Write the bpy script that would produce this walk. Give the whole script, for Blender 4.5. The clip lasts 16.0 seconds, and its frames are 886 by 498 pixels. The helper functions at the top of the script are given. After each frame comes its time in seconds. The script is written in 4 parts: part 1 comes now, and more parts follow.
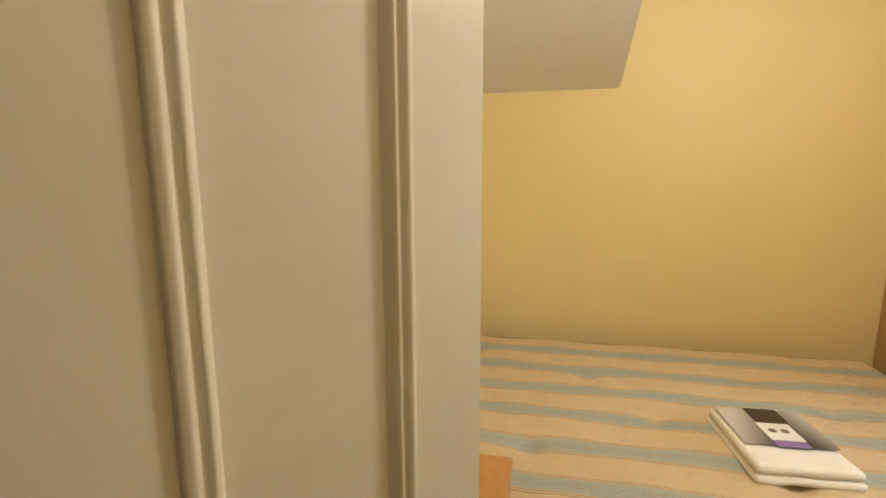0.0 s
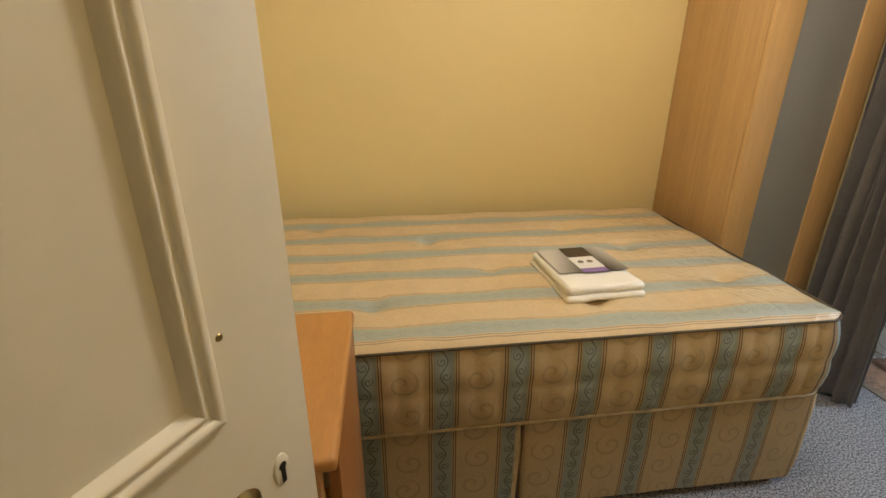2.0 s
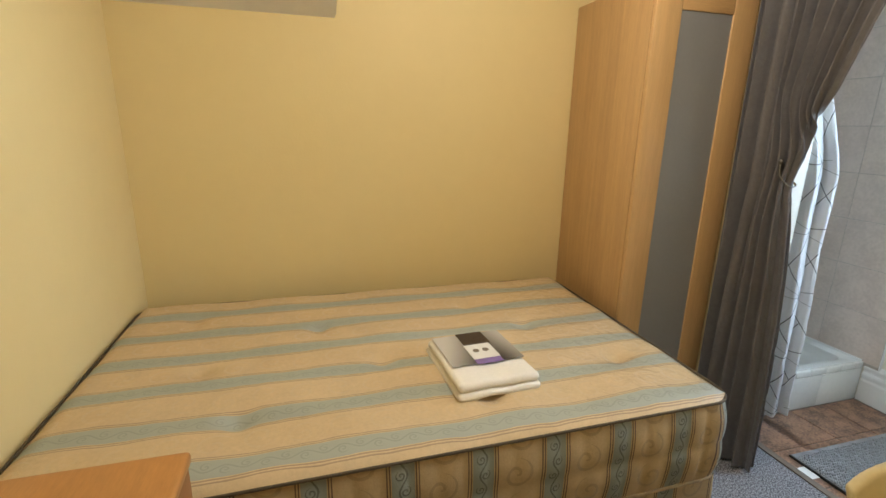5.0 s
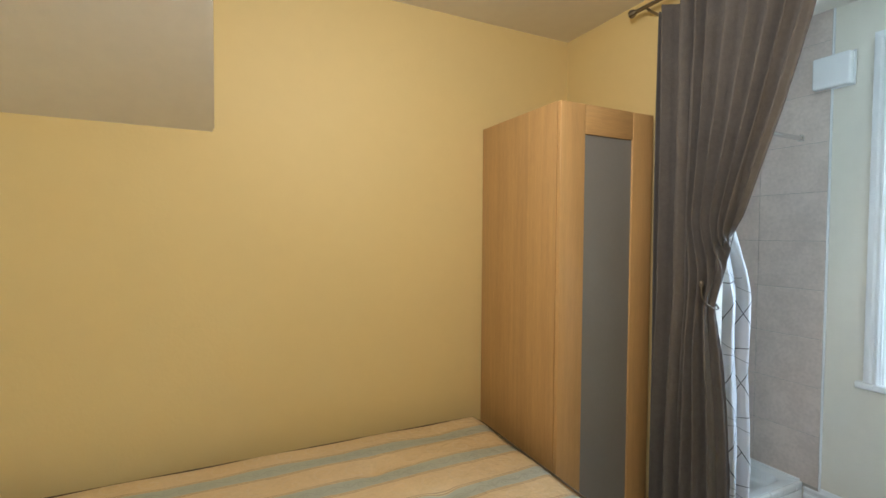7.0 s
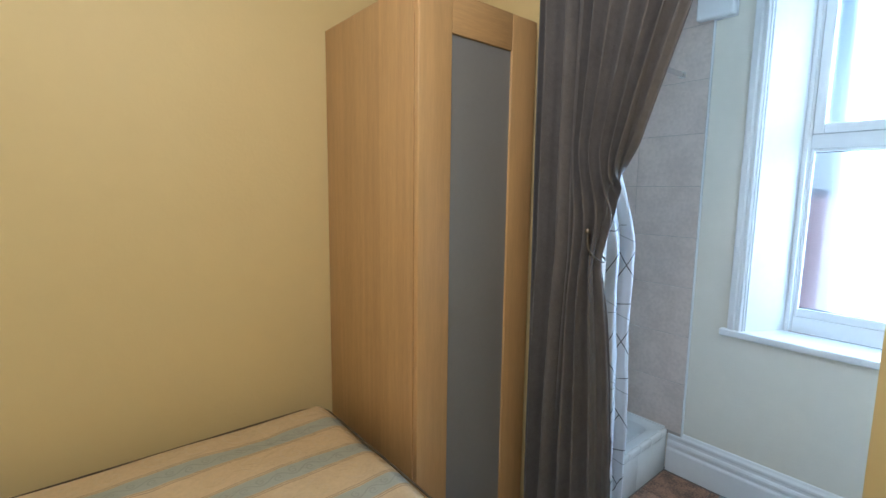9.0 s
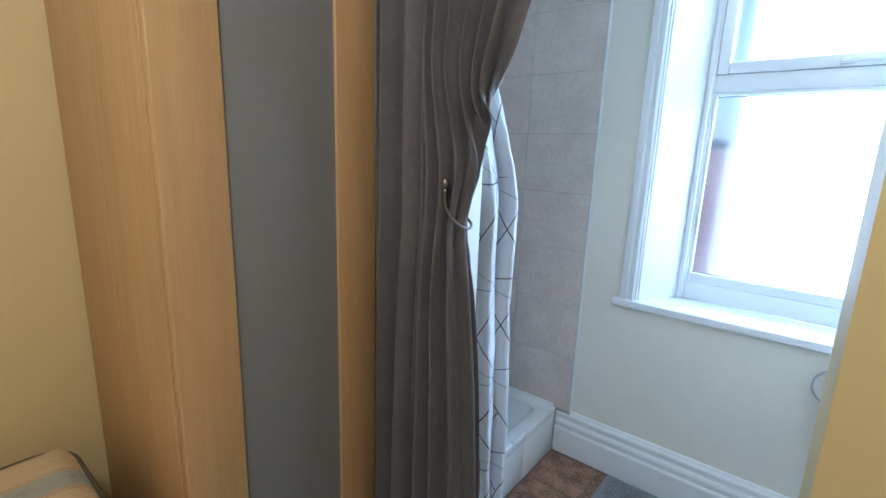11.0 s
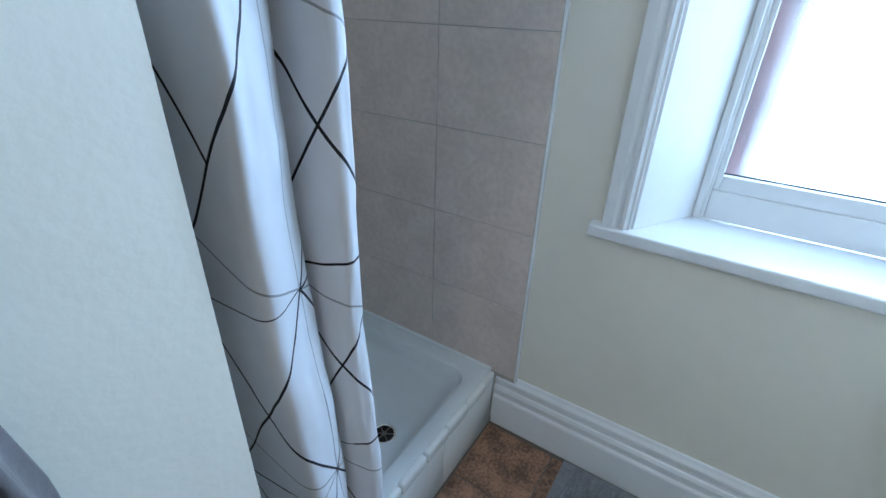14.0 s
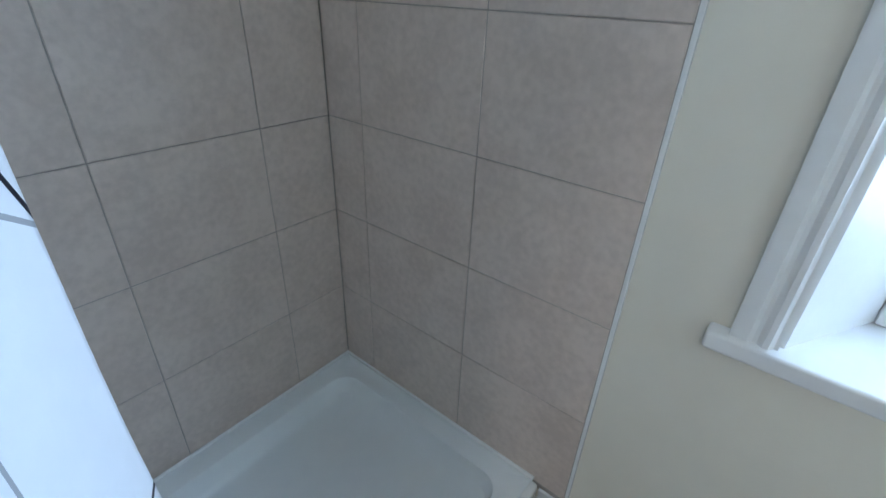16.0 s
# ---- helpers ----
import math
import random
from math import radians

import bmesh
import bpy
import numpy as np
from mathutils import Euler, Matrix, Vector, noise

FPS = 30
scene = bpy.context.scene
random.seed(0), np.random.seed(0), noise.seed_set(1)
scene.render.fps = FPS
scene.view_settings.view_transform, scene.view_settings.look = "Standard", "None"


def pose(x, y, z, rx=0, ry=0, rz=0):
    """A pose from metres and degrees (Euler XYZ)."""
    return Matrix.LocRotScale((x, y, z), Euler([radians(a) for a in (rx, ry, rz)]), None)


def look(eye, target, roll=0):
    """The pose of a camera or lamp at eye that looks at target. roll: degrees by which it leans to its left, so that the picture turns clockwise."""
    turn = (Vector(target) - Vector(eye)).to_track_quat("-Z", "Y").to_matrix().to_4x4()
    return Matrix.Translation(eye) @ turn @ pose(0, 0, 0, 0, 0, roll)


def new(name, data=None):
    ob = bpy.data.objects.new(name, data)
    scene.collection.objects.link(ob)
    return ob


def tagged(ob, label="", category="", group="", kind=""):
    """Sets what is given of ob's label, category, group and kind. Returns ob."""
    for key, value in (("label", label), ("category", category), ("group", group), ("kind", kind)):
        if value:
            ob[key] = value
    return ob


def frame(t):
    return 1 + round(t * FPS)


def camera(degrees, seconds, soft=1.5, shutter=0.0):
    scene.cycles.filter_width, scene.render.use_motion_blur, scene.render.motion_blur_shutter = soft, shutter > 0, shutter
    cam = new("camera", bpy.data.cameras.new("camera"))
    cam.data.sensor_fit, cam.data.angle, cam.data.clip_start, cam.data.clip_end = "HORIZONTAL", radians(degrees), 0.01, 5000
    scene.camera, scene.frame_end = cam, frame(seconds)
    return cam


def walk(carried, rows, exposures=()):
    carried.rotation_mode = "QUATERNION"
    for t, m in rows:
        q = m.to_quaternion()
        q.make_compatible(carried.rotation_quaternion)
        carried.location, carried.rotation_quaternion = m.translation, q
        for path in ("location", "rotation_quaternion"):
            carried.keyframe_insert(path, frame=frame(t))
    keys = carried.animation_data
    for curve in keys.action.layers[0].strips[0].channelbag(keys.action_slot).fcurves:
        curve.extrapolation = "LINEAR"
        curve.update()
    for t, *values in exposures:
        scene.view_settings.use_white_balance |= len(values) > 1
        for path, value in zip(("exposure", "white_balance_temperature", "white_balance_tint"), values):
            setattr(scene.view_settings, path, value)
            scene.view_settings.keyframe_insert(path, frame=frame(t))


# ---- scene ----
cam = camera(87.8, 16.0)

PATH = [
    (0, (0.214, 0.002, 1.505), (-0.195, 1.934, 1.186), -0.2),
    (0.5, (0.247, 0.06, 1.442), (0.018, 2.014, 1.087), -0.2),
    (1, (0.262, 0.093, 1.406), (0.205, 2.029, 0.907), 0.3),
    (1.5, (0.268, 0.079, 1.378), (0.361, 1.98, 0.763), 0.2),
    (2, (0.255, 0.049, 1.36), (0.489, 1.901, 0.64), 0.2),
    (2.5, (0.243, 0.012, 1.356), (0.578, 1.827, 0.586), 0.2),
    (3, (0.238, -0.005, 1.345), (0.656, 1.776, 0.536), 0.2),
    (5.5, (0.459, 0.227, 1.496), (1.039, 2.11, 1.15), 0.8),
    (6, (0.477, 0.303, 1.523), (1.135, 2.185, 1.358), 0.4),
    (6.5, (0.519, 0.374, 1.519), (1.29, 2.218, 1.462), 0.4),
    (7, (0.572, 0.431, 1.523), (1.447, 2.228, 1.461), 0.4),
    (7.5, (0.661, 0.508, 1.493), (1.624, 2.259, 1.414), 0.4),
    (8, (0.757, 0.567, 1.484), (1.797, 2.267, 1.309), 0.8),
    (8.5, (0.842, 0.641, 1.474), (1.988, 2.264, 1.238), 0.8),
    (9, (0.943, 0.744, 1.466), (2.211, 2.27, 1.216), 0.7),
    (9.5, (1.049, 0.831, 1.464), (2.447, 2.238, 1.213), 1.0),
    (11.8, (1.72, 1.084, 1.396), (3.282, 2.209, 0.854), 1.7),
    (12, (1.807, 1.146, 1.392), (3.38, 2.237, 0.815), 1.5),
    (12.5, (1.926, 1.217, 1.357), (3.485, 2.238, 0.631), 1.8),
    (13, (2.028, 1.25, 1.302), (3.557, 2.211, 0.427), 1.7),
    (13.5, (2.165, 1.247, 1.281), (3.656, 2.209, 0.358), 2.1),
    (14, (2.27, 1.29, 1.301), (3.759, 2.234, 0.353), 1.9),
    (14.5, (2.353, 1.333, 1.297), (3.822, 2.304, 0.349), 2.1),
    (15, (2.45, 1.398, 1.273), (3.885, 2.42, 0.326), 2.1),
    (15.5, (2.534, 1.489, 1.26), (3.952, 2.517, 0.294), 2.8),
    (16, (2.627, 1.519, 1.278), (3.999, 2.59, 0.294), 2.4),
]
EXPOSURES = [(0.0, 0.15, 6450, 10), (3.0, 0.12, 6300, 10), (5.5, 0.06, 5950, 8), (6.5, 0.0, 5850, 7), (8.0, -0.08, 5450, 10), (9.5, -0.08, 5050, 8), (12.0, -0.12, 5000, 9), (13.0, -0.36, 5080, 9), (14.0, -0.48, 5150, 9), (15.0, -0.54, 5170, 9), (15.5, -0.5, 5120, 9), (16.0, -0.43, 5480, 10)]
walk(cam, [(t, look(eye, target, roll)) for t, eye, target, roll in PATH], EXPOSURES)

# ---- world and lights ----
world = bpy.data.worlds.new("sky")
scene.world = world
world.use_nodes = True
wn = world.node_tree.nodes
sky = wn.new("ShaderNodeTexSky")
sky.sky_type, sky.sun_disc = "NISHITA", False
sky.sun_elevation, sky.sun_rotation = radians(38), radians(250)
world.node_tree.links.new(sky.outputs[0], wn["Background"].inputs[0])
wn["Background"].inputs[1].default_value = 0.15

sun = new("sun", bpy.data.lights.new("sun", "SUN"))
sun.data.energy, sun.data.angle, sun.data.color = 0.6, radians(12), (1.0, 0.96, 0.9)
sun.matrix_world = look((-20, -8, 16), (3, 1, 1))


def area_lamp(name, m, w, h, watts, colour):
    lamp = new(name, bpy.data.lights.new(name, "AREA"))
    lamp.data.shape, lamp.data.size, lamp.data.size_y = "RECTANGLE", w, h
    lamp.data.energy, lamp.data.color = watts, colour
    lamp.matrix_world = m
    return lamp


area_lamp("window_daylight", look((3.80, 0.83, 1.54), (2.0, 0.83, 1.22)), 0.77, 1.74, 43, (0.68, 0.85, 1.0))
# added warm fill for the bedroom; its real source is unseen
bulb = new("assumed_bulb_light", bpy.data.lights.new("assumed_bulb_light", "POINT"))
bulb.data.energy, bulb.data.color, bulb.data.shadow_soft_size = 30, (1.0, 0.89, 0.73), 0.10
bulb.location = (1.02, 0.98, 2.28)


# ---- materials ----
def material(name, colour, rough=0.5, vary=0.08, scale=6.0, bump=0.0, bump_scale=60.0, metal=0.0, stretch=(1, 1, 1), second=None, spread=0.4, **more):
    """Base colour with two scales of variation and a fine relief."""
    m = bpy.data.materials.new(name)
    m.use_nodes = True
    n, l = m.node_tree.nodes, m.node_tree.links
    b = n["Principled BSDF"]
    tc, mp = n.new("ShaderNodeTexCoord"), n.new("ShaderNodeMapping")
    mp.inputs["Scale"].default_value = stretch
    l.new(tc.outputs["Object"], mp.inputs[0])
    big, fine = n.new("ShaderNodeTexNoise"), n.new("ShaderNodeTexNoise")
    big.inputs["Scale"].default_value, fine.inputs["Scale"].default_value = scale, scale * 7
    big.inputs["Detail"].default_value = fine.inputs["Detail"].default_value = 4
    add = n.new("ShaderNodeMath")
    add.operation = "ADD"
    l.new(mp.outputs[0], big.inputs["Vector"]), l.new(mp.outputs[0], fine.inputs["Vector"])
    l.new(big.outputs[0], add.inputs[0]), l.new(fine.outputs[0], add.inputs[1])
    ramp = n.new("ShaderNodeMapRange")
    ramp.inputs[1].default_value, ramp.inputs[2].default_value = 1 - spread, 1 + spread
    l.new(add.outputs[0], ramp.inputs[0])
    mix = n.new("ShaderNodeMix")
    mix.data_type = "RGBA"
    other = second or tuple(c * (1 - 2.5 * vary) for c in colour)
    mix.inputs[6].default_value, mix.inputs[7].default_value = (*other, 1), (*colour, 1)
    l.new(ramp.outputs[0], mix.inputs[0])
    l.new(mix.outputs[2], b.inputs["Base Color"])
    b.inputs["Roughness"].default_value, b.inputs["Metallic"].default_value = rough, metal
    for key, value in more.items():
        b.inputs[key.replace("_", " ").title().replace("Ior", "IOR")].default_value = value
    if bump:
        bn, bt = n.new("ShaderNodeBump"), n.new("ShaderNodeTexNoise")
        bt.inputs["Scale"].default_value, bt.inputs["Detail"].default_value = bump_scale, 5
        bn.inputs["Strength"].default_value, bn.inputs["Distance"].default_value = bump, 0.004
        l.new(mp.outputs[0], bt.inputs["Vector"])
        l.new(bt.outputs[0], bn.inputs["Height"]), l.new(bn.outputs[0], b.inputs["Normal"])
    return m


YELLOW = material("yellow_wall_paint", (0.76, 0.61, 0.30), 0.6, 0.012, 2.5, 0.15, 90)
CREAM = material("cream_wall_paint", (0.80, 0.765, 0.67), 0.55, 0.02, 2.5, 0.15, 90)
CEILING = material("white_ceiling_paint", (0.78, 0.74, 0.66), 0.7, 0.03, 3, 0.2, 70)
GLOSS = material("white_gloss_paint", (0.82, 0.775, 0.67), 0.32, 0.02, 5, 0.06, 40)
WHITE = material("white_paint", (0.84, 0.85, 0.86), 0.3, 0.02, 5, 0.05, 40)
PVC = material("white_plastic", (0.85, 0.86, 0.87), 0.25, 0.02, 5)
BEECH = material("beech_laminate", (0.62, 0.39, 0.172), 0.42, 0.1, 9, 0.04, 50, stretch=(6, 6, 0.35))
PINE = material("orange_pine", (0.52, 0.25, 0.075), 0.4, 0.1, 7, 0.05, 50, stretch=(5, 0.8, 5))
# the pine of the table's sides, with their shade put into the colour
SHADEPINE = material("shaded_side_board", (0.32, 0.13, 0.035), 0.45, 0.1, 7, 0.05, 50, stretch=(5, 5, 0.6))
SMOKED = material("grey_frosted_glass", (0.255, 0.254, 0.262), 0.36, 0.03, 8, 0.03, 260, ior=1.6)
VELVET = material("grey_velvet", (0.142, 0.130, 0.131), 0.7, 0.12, 9, 0.25, 160, sheen_weight=0.3, sheen_roughness=0.4)
STEEL = material("dark_steel", (0.28, 0.26, 0.24), 0.35, 0.08, 30, 0, metal=1.0)
CHROME = material("chrome", (0.80, 0.81, 0.82), 0.12, 0.02, 20, 0, metal=1.0)
BRASS = material("aged_brass", (0.36, 0.27, 0.12), 0.32, 0.15, 25, 0.05, 60, metal=1.0)
BLACK = material("black_metal", (0.02, 0.02, 0.02), 0.4, 0.1, 20)
IVORY = material("ivory_chair_wood", (0.66, 0.55, 0.30), 0.4, 0.05, 10, 0.03, 40)
DARK = material("dark_cavity", (0.015, 0.012, 0.01), 0.8, 0.1, 20)
TRAY = material("white_acrylic", (0.80, 0.83, 0.85), 0.22, 0.015, 4)
GROUT = material("beige_grout", (0.46, 0.42, 0.38), 0.8, 0.1, 30, 0.2, 200)
VGROUT = material("grey_vinyl_joint", (0.20, 0.16, 0.13), 0.6, 0.1, 30, 0.2, 200)
SHEET = material("white_cotton", (0.84, 0.80, 0.72), 0.7, 0.04, 12, 0.2, 120)
PAPER = material("white_tissue", (0.86, 0.86, 0.86), 0.85, 0.02, 12, 0.2, 150)
PRINT = material("grey_printed_card", (0.30, 0.26, 0.22), 0.25, 0.3, 5)


def chain(m):
    """Small helpers that add math nodes to a material."""
    n, l = m.node_tree.nodes, m.node_tree.links

    def put(socket, value):
        if isinstance(value, (int, float)):
            socket.default_value = value
        else:
            l.new(value, socket)

    def op(kind, a, b=0.0, c=0.0):
        node = n.new("ShaderNodeMath")
        node.operation = kind
        for k, v in enumerate((a, b, c)):
            put(node.inputs[k], v)
        return node.outputs[0]

    def blend(f, a, b):
        node = n.new("ShaderNodeMix")
        node.data_type = "RGBA"
        put(node.inputs[0], f)
        for k, v in ((6, a), (7, b)):
            if isinstance(v, tuple):
                node.inputs[k].default_value = (*v, 1)
            else:
                l.new(v, node.inputs[k])
        return node.outputs[2]

    return n, l, op, blend


def card_print():
    """Grey card whose print runs from pale to near black across it."""
    m = material("grey_printed_card", (0.5, 0.47, 0.43), 0.22, 0.05, 8)
    n, l, op, blend = chain(m)
    gen, sep = n.new("ShaderNodeTexCoord"), n.new("ShaderNodeSeparateXYZ")
    l.new(gen.outputs["Generated"], sep.inputs[0])
    x, y = sep.outputs[0], sep.outputs[1]
    near = op("SUBTRACT", 1.0, op("MULTIPLY", op("ABSOLUTE", op("SUBTRACT", x, 0.60)), 1.7))
    shade = n.new("ShaderNodeMapRange")
    shade.interpolation_type = "SMOOTHSTEP"
    shade.inputs[1].default_value, shade.inputs[2].default_value = 0.15, 1.05
    l.new(op("ADD", op("MULTIPLY", near, 0.75), op("MULTIPLY", op("SUBTRACT", 1.0, y), 0.45)), shade.inputs[0])
    l.new(blend(shade.outputs[0], (0.56, 0.53, 0.48), (0.03, 0.028, 0.03)), n["Principled BSDF"].inputs["Base Color"])
    return m


PRINTDARK = material("dark_printed_panel", (0.035, 0.025, 0.03), 0.25, 0.1, 8)
PRINTWHITE = material("white_printed_panel", (0.75, 0.74, 0.72), 0.25, 0.02, 8)
PRINTVIOLET = material("violet_printed_strip", (0.25, 0.17, 0.42), 0.25, 0.1, 8)
BRICK = material("red_brick_far", (0.40, 0.25, 0.25), 0.9, 0.2, 3)
SLATE = material("slate_far", (0.10, 0.10, 0.12), 0.8, 0.2, 3)
TARMAC = material("yard_paving", (0.30, 0.29, 0.28), 0.9, 0.1, 2)
CARPET = material("grey_carpet", (0.40, 0.40, 0.44), 0.95, 0.25, 145, 0.3, 400, second=(0.04, 0.04, 0.052), spread=0.11)
RUG = material("grey_bath_mat", (0.36, 0.37, 0.40), 0.95, 0.15, 40, 0.8, 200)


def staves(m, width):
    """Narrow upright strips of slightly different tone."""
    n, l = m.node_tree.nodes, m.node_tree.links
    tc = next(x for x in n if x.type == "TEX_COORD")
    sep, add, div, flo, wn2, rng, mul = (n.new("ShaderNode" + k) for k in ("SeparateXYZ", "Math", "Math", "Math", "TexWhiteNoise", "MapRange", "Mix"))
    l.new(tc.outputs["Object"], sep.inputs[0])
    l.new(sep.outputs[0], add.inputs[0]), l.new(sep.outputs[1], add.inputs[1])
    div.operation, flo.operation = "DIVIDE", "FLOOR"
    div.inputs[1].default_value = width
    l.new(add.outputs[0], div.inputs[0]), l.new(div.outputs[0], flo.inputs[0])
    wn2.noise_dimensions = "1D"
    l.new(flo.outputs[0], wn2.inputs["W"]), l.new(wn2.outputs["Value"], rng.inputs[0])
    rng.inputs[3].default_value, rng.inputs[4].default_value = 0.89, 1.0
    base = next(x for x in n if x.type == "MIX")
    mul.data_type, mul.blend_type = "RGBA", "MULTIPLY"
    mul.inputs[0].default_value = 1.0
    l.new(base.outputs[2], mul.inputs[6]), l.new(rng.outputs[0], mul.inputs[7])
    l.new(mul.outputs[2], n["Principled BSDF"].inputs["Base Color"])


staves(BEECH, 0.047)


def tile_material(name, colour, second, rough, scale, bump):
    """Stone-look tile; every piece a little different."""
    m = material(name, colour, rough, 0.05, scale, bump, 25, second=second, spread=0.22)
    n, l = m.node_tree.nodes, m.node_tree.links
    info, off = n.new("ShaderNodeObjectInfo"), n.new("ShaderNodeVectorMath")
    off.operation = "MULTIPLY_ADD"
    off.inputs[1].default_value = (9, 7, 5)
    mp = next(x for x in n if x.type == "MAPPING")
    tc = next(x for x in n if x.type == "TEX_COORD")
    l.new(info.outputs["Random"], off.inputs[0]), l.new(tc.outputs["Object"], off.inputs[2])
    l.new(off.outputs[0], mp.inputs[0])
    return m


TILE = tile_material("grey_beige_wall_tile", (0.68, 0.582, 0.52), (0.58, 0.49, 0.437), 0.28, 9, 0.05)
WTILE = tile_material("white_skirt_tile", (0.82, 0.83, 0.83), (0.78, 0.79, 0.79), 0.15, 6, 0.02)
VINYL = tile_material("brown_stone_vinyl", (0.42, 0.235, 0.145), (0.13, 0.075, 0.05), 0.35, 14, 0.15)


def glass(name, rough, tint=(1, 1, 1)):
    m = bpy.data.materials.new(name)
    m.use_nodes = True
    b = m.node_tree.nodes["Principled BSDF"]
    b.inputs["Base Color"].default_value = (*tint, 1)
    b.inputs["Transmission Weight"].default_value = 1
    b.inputs["Roughness"].default_value, b.inputs["IOR"].default_value = rough, 1.45
    return m


CLEAR = glass("clear_glass", 0.02)
FROSTED = glass("frosted_glass", 0.36)
fn, fl = FROSTED.node_tree.nodes, FROSTED.node_tree.links
dimple, relief = fn.new("ShaderNodeTexNoise"), fn.new("ShaderNodeBump")
dimple.inputs["Scale"].default_value, dimple.inputs["Detail"].default_value = 190, 2
relief.inputs["Strength"].default_value, relief.inputs["Distance"].default_value = 0.35, 0.003
fl.new(fn.new("ShaderNodeTexCoord").outputs["Object"], dimple.inputs["Vector"])
fl.new(dimple.outputs[0], relief.inputs["Height"]), fl.new(relief.outputs[0], fn["Principled BSDF"].inputs["Normal"])


def ticking(name, swirl, pitch, colour, band, fields, edging):
    """Striped mattress fabric on UV in metres: stripes run along u, repeat along v; blue bands with scrolls and dark double lines."""
    m = material(name, colour, 0.7, 0.07, 14, 0.25, 220)
    n, l, op, blend = chain(m)
    base = next(x for x in n if x.type == "MIX").outputs[2]
    uv = n.new("ShaderNodeUVMap")
    sep = n.new("ShaderNodeSeparateXYZ")
    l.new(uv.outputs[0], sep.inputs[0])
    u, v = sep.outputs[0], sep.outputs[1]
    ph = op("ABSOLUTE", op("SUBTRACT", op("FRACT", op("DIVIDE", v, pitch)), 0.5))
    d = op("MULTIPLY", ph, pitch)
    blue = op("LESS_THAN", d, 0.029)
    line = op("MAXIMUM", op("LESS_THAN", op("ABSOLUTE", op("SUBTRACT", d, 0.033)), 0.0016), op("LESS_THAN", op("ABSOLUTE", op("SUBTRACT", d, 0.040)), 0.0016))
    # a running S-scroll along the band, with a curl at every turn
    wave = op("MULTIPLY", op("SINE", op("MULTIPLY", u, 2 * math.pi / 0.088)), 0.010)
    dv = op("MULTIPLY", op("SUBTRACT", op("FRACT", op("DIVIDE", v, pitch)), 0.5), pitch)
    stem = op("LESS_THAN", op("ABSOLUTE", op("SUBTRACT", dv, wave)), 0.0026)
    a = op("MULTIPLY", op("SUBTRACT", op("FRACT", op("DIVIDE", u, 0.044)), 0.5), 0.044)
    side = op("SUBTRACT", op("MULTIPLY", op("FLOOR", op("MULTIPLY", op("FRACT", op("DIVIDE", u, 0.088)), 2.0)), 2.0), 1.0)
    b = op("MULTIPLY_ADD", side, -0.006, dv)
    r = op("SQRT", op("ADD", op("MULTIPLY", a, a), op("MULTIPLY", b, b)))
    ang = op("DIVIDE", op("ARCTAN2", op("MULTIPLY", b, side), a), 6.2832)
    spiral = op("LESS_THAN", op("ABSOLUTE", op("SUBTRACT", op("FRACT", op("ADD", op("DIVIDE", r, 0.0105), ang)), 0.5)), 0.2)
    scroll = op("MULTIPLY", op("MAXIMUM", stem, op("MULTIPLY", spiral, op("LESS_THAN", r, 0.0135))), swirl)
    # large woven scrolls on the plain bands, in two alternate sizes
    cell2 = op("SUBTRACT", op("FRACT", op("DIVIDE", u, 0.105)), 0.5)
    odd = op("SUBTRACT", op("MULTIPLY", op("FLOOR", op("MULTIPLY", op("FRACT", op("DIVIDE", u, 0.21)), 2.0)), 2.0), 1.0)
    dv2 = op("SUBTRACT", op("FRACT", op("ADD", op("DIVIDE", v, pitch), 0.5)), 0.5)
    a2, b2 = op("MULTIPLY", cell2, 0.105), op("MULTIPLY_ADD", odd, 0.010, op("MULTIPLY", dv2, pitch))
    r2 = op("SQRT", op("ADD", op("MULTIPLY", a2, a2), op("MULTIPLY", b2, b2)))
    ang2 = op("DIVIDE", op("ARCTAN2", op("MULTIPLY", b2, odd), a2), 6.2832)
    ring = op("LESS_THAN", op("ABSOLUTE", op("SUBTRACT", op("FRACT", op("ADD", op("DIVIDE", r2, 0.034), ang2)), 0.5)), 0.13)
    woven = op("MULTIPLY", ring, op("LESS_THAN", r2, 0.046))
    col = blend(op("MULTIPLY", woven, fields), base, tuple(0.58 * c for c in colour))
    col = blend(blue, col, blend(scroll, band, tuple(0.38 * c for c in band)))
    col = blend(op("MULTIPLY", line, edging), col, (0.075, 0.05, 0.06))
    # the woven scrolls are of shinier thread
    shine = op("MULTIPLY_ADD", op("MULTIPLY", woven, op("SUBTRACT", 1.0, blue)), -0.34, 0.68)
    l.new(shine, n["Principled BSDF"].inputs["Roughness"])
    l.new(col, n["Principled BSDF"].inputs["Base Color"])
    return m


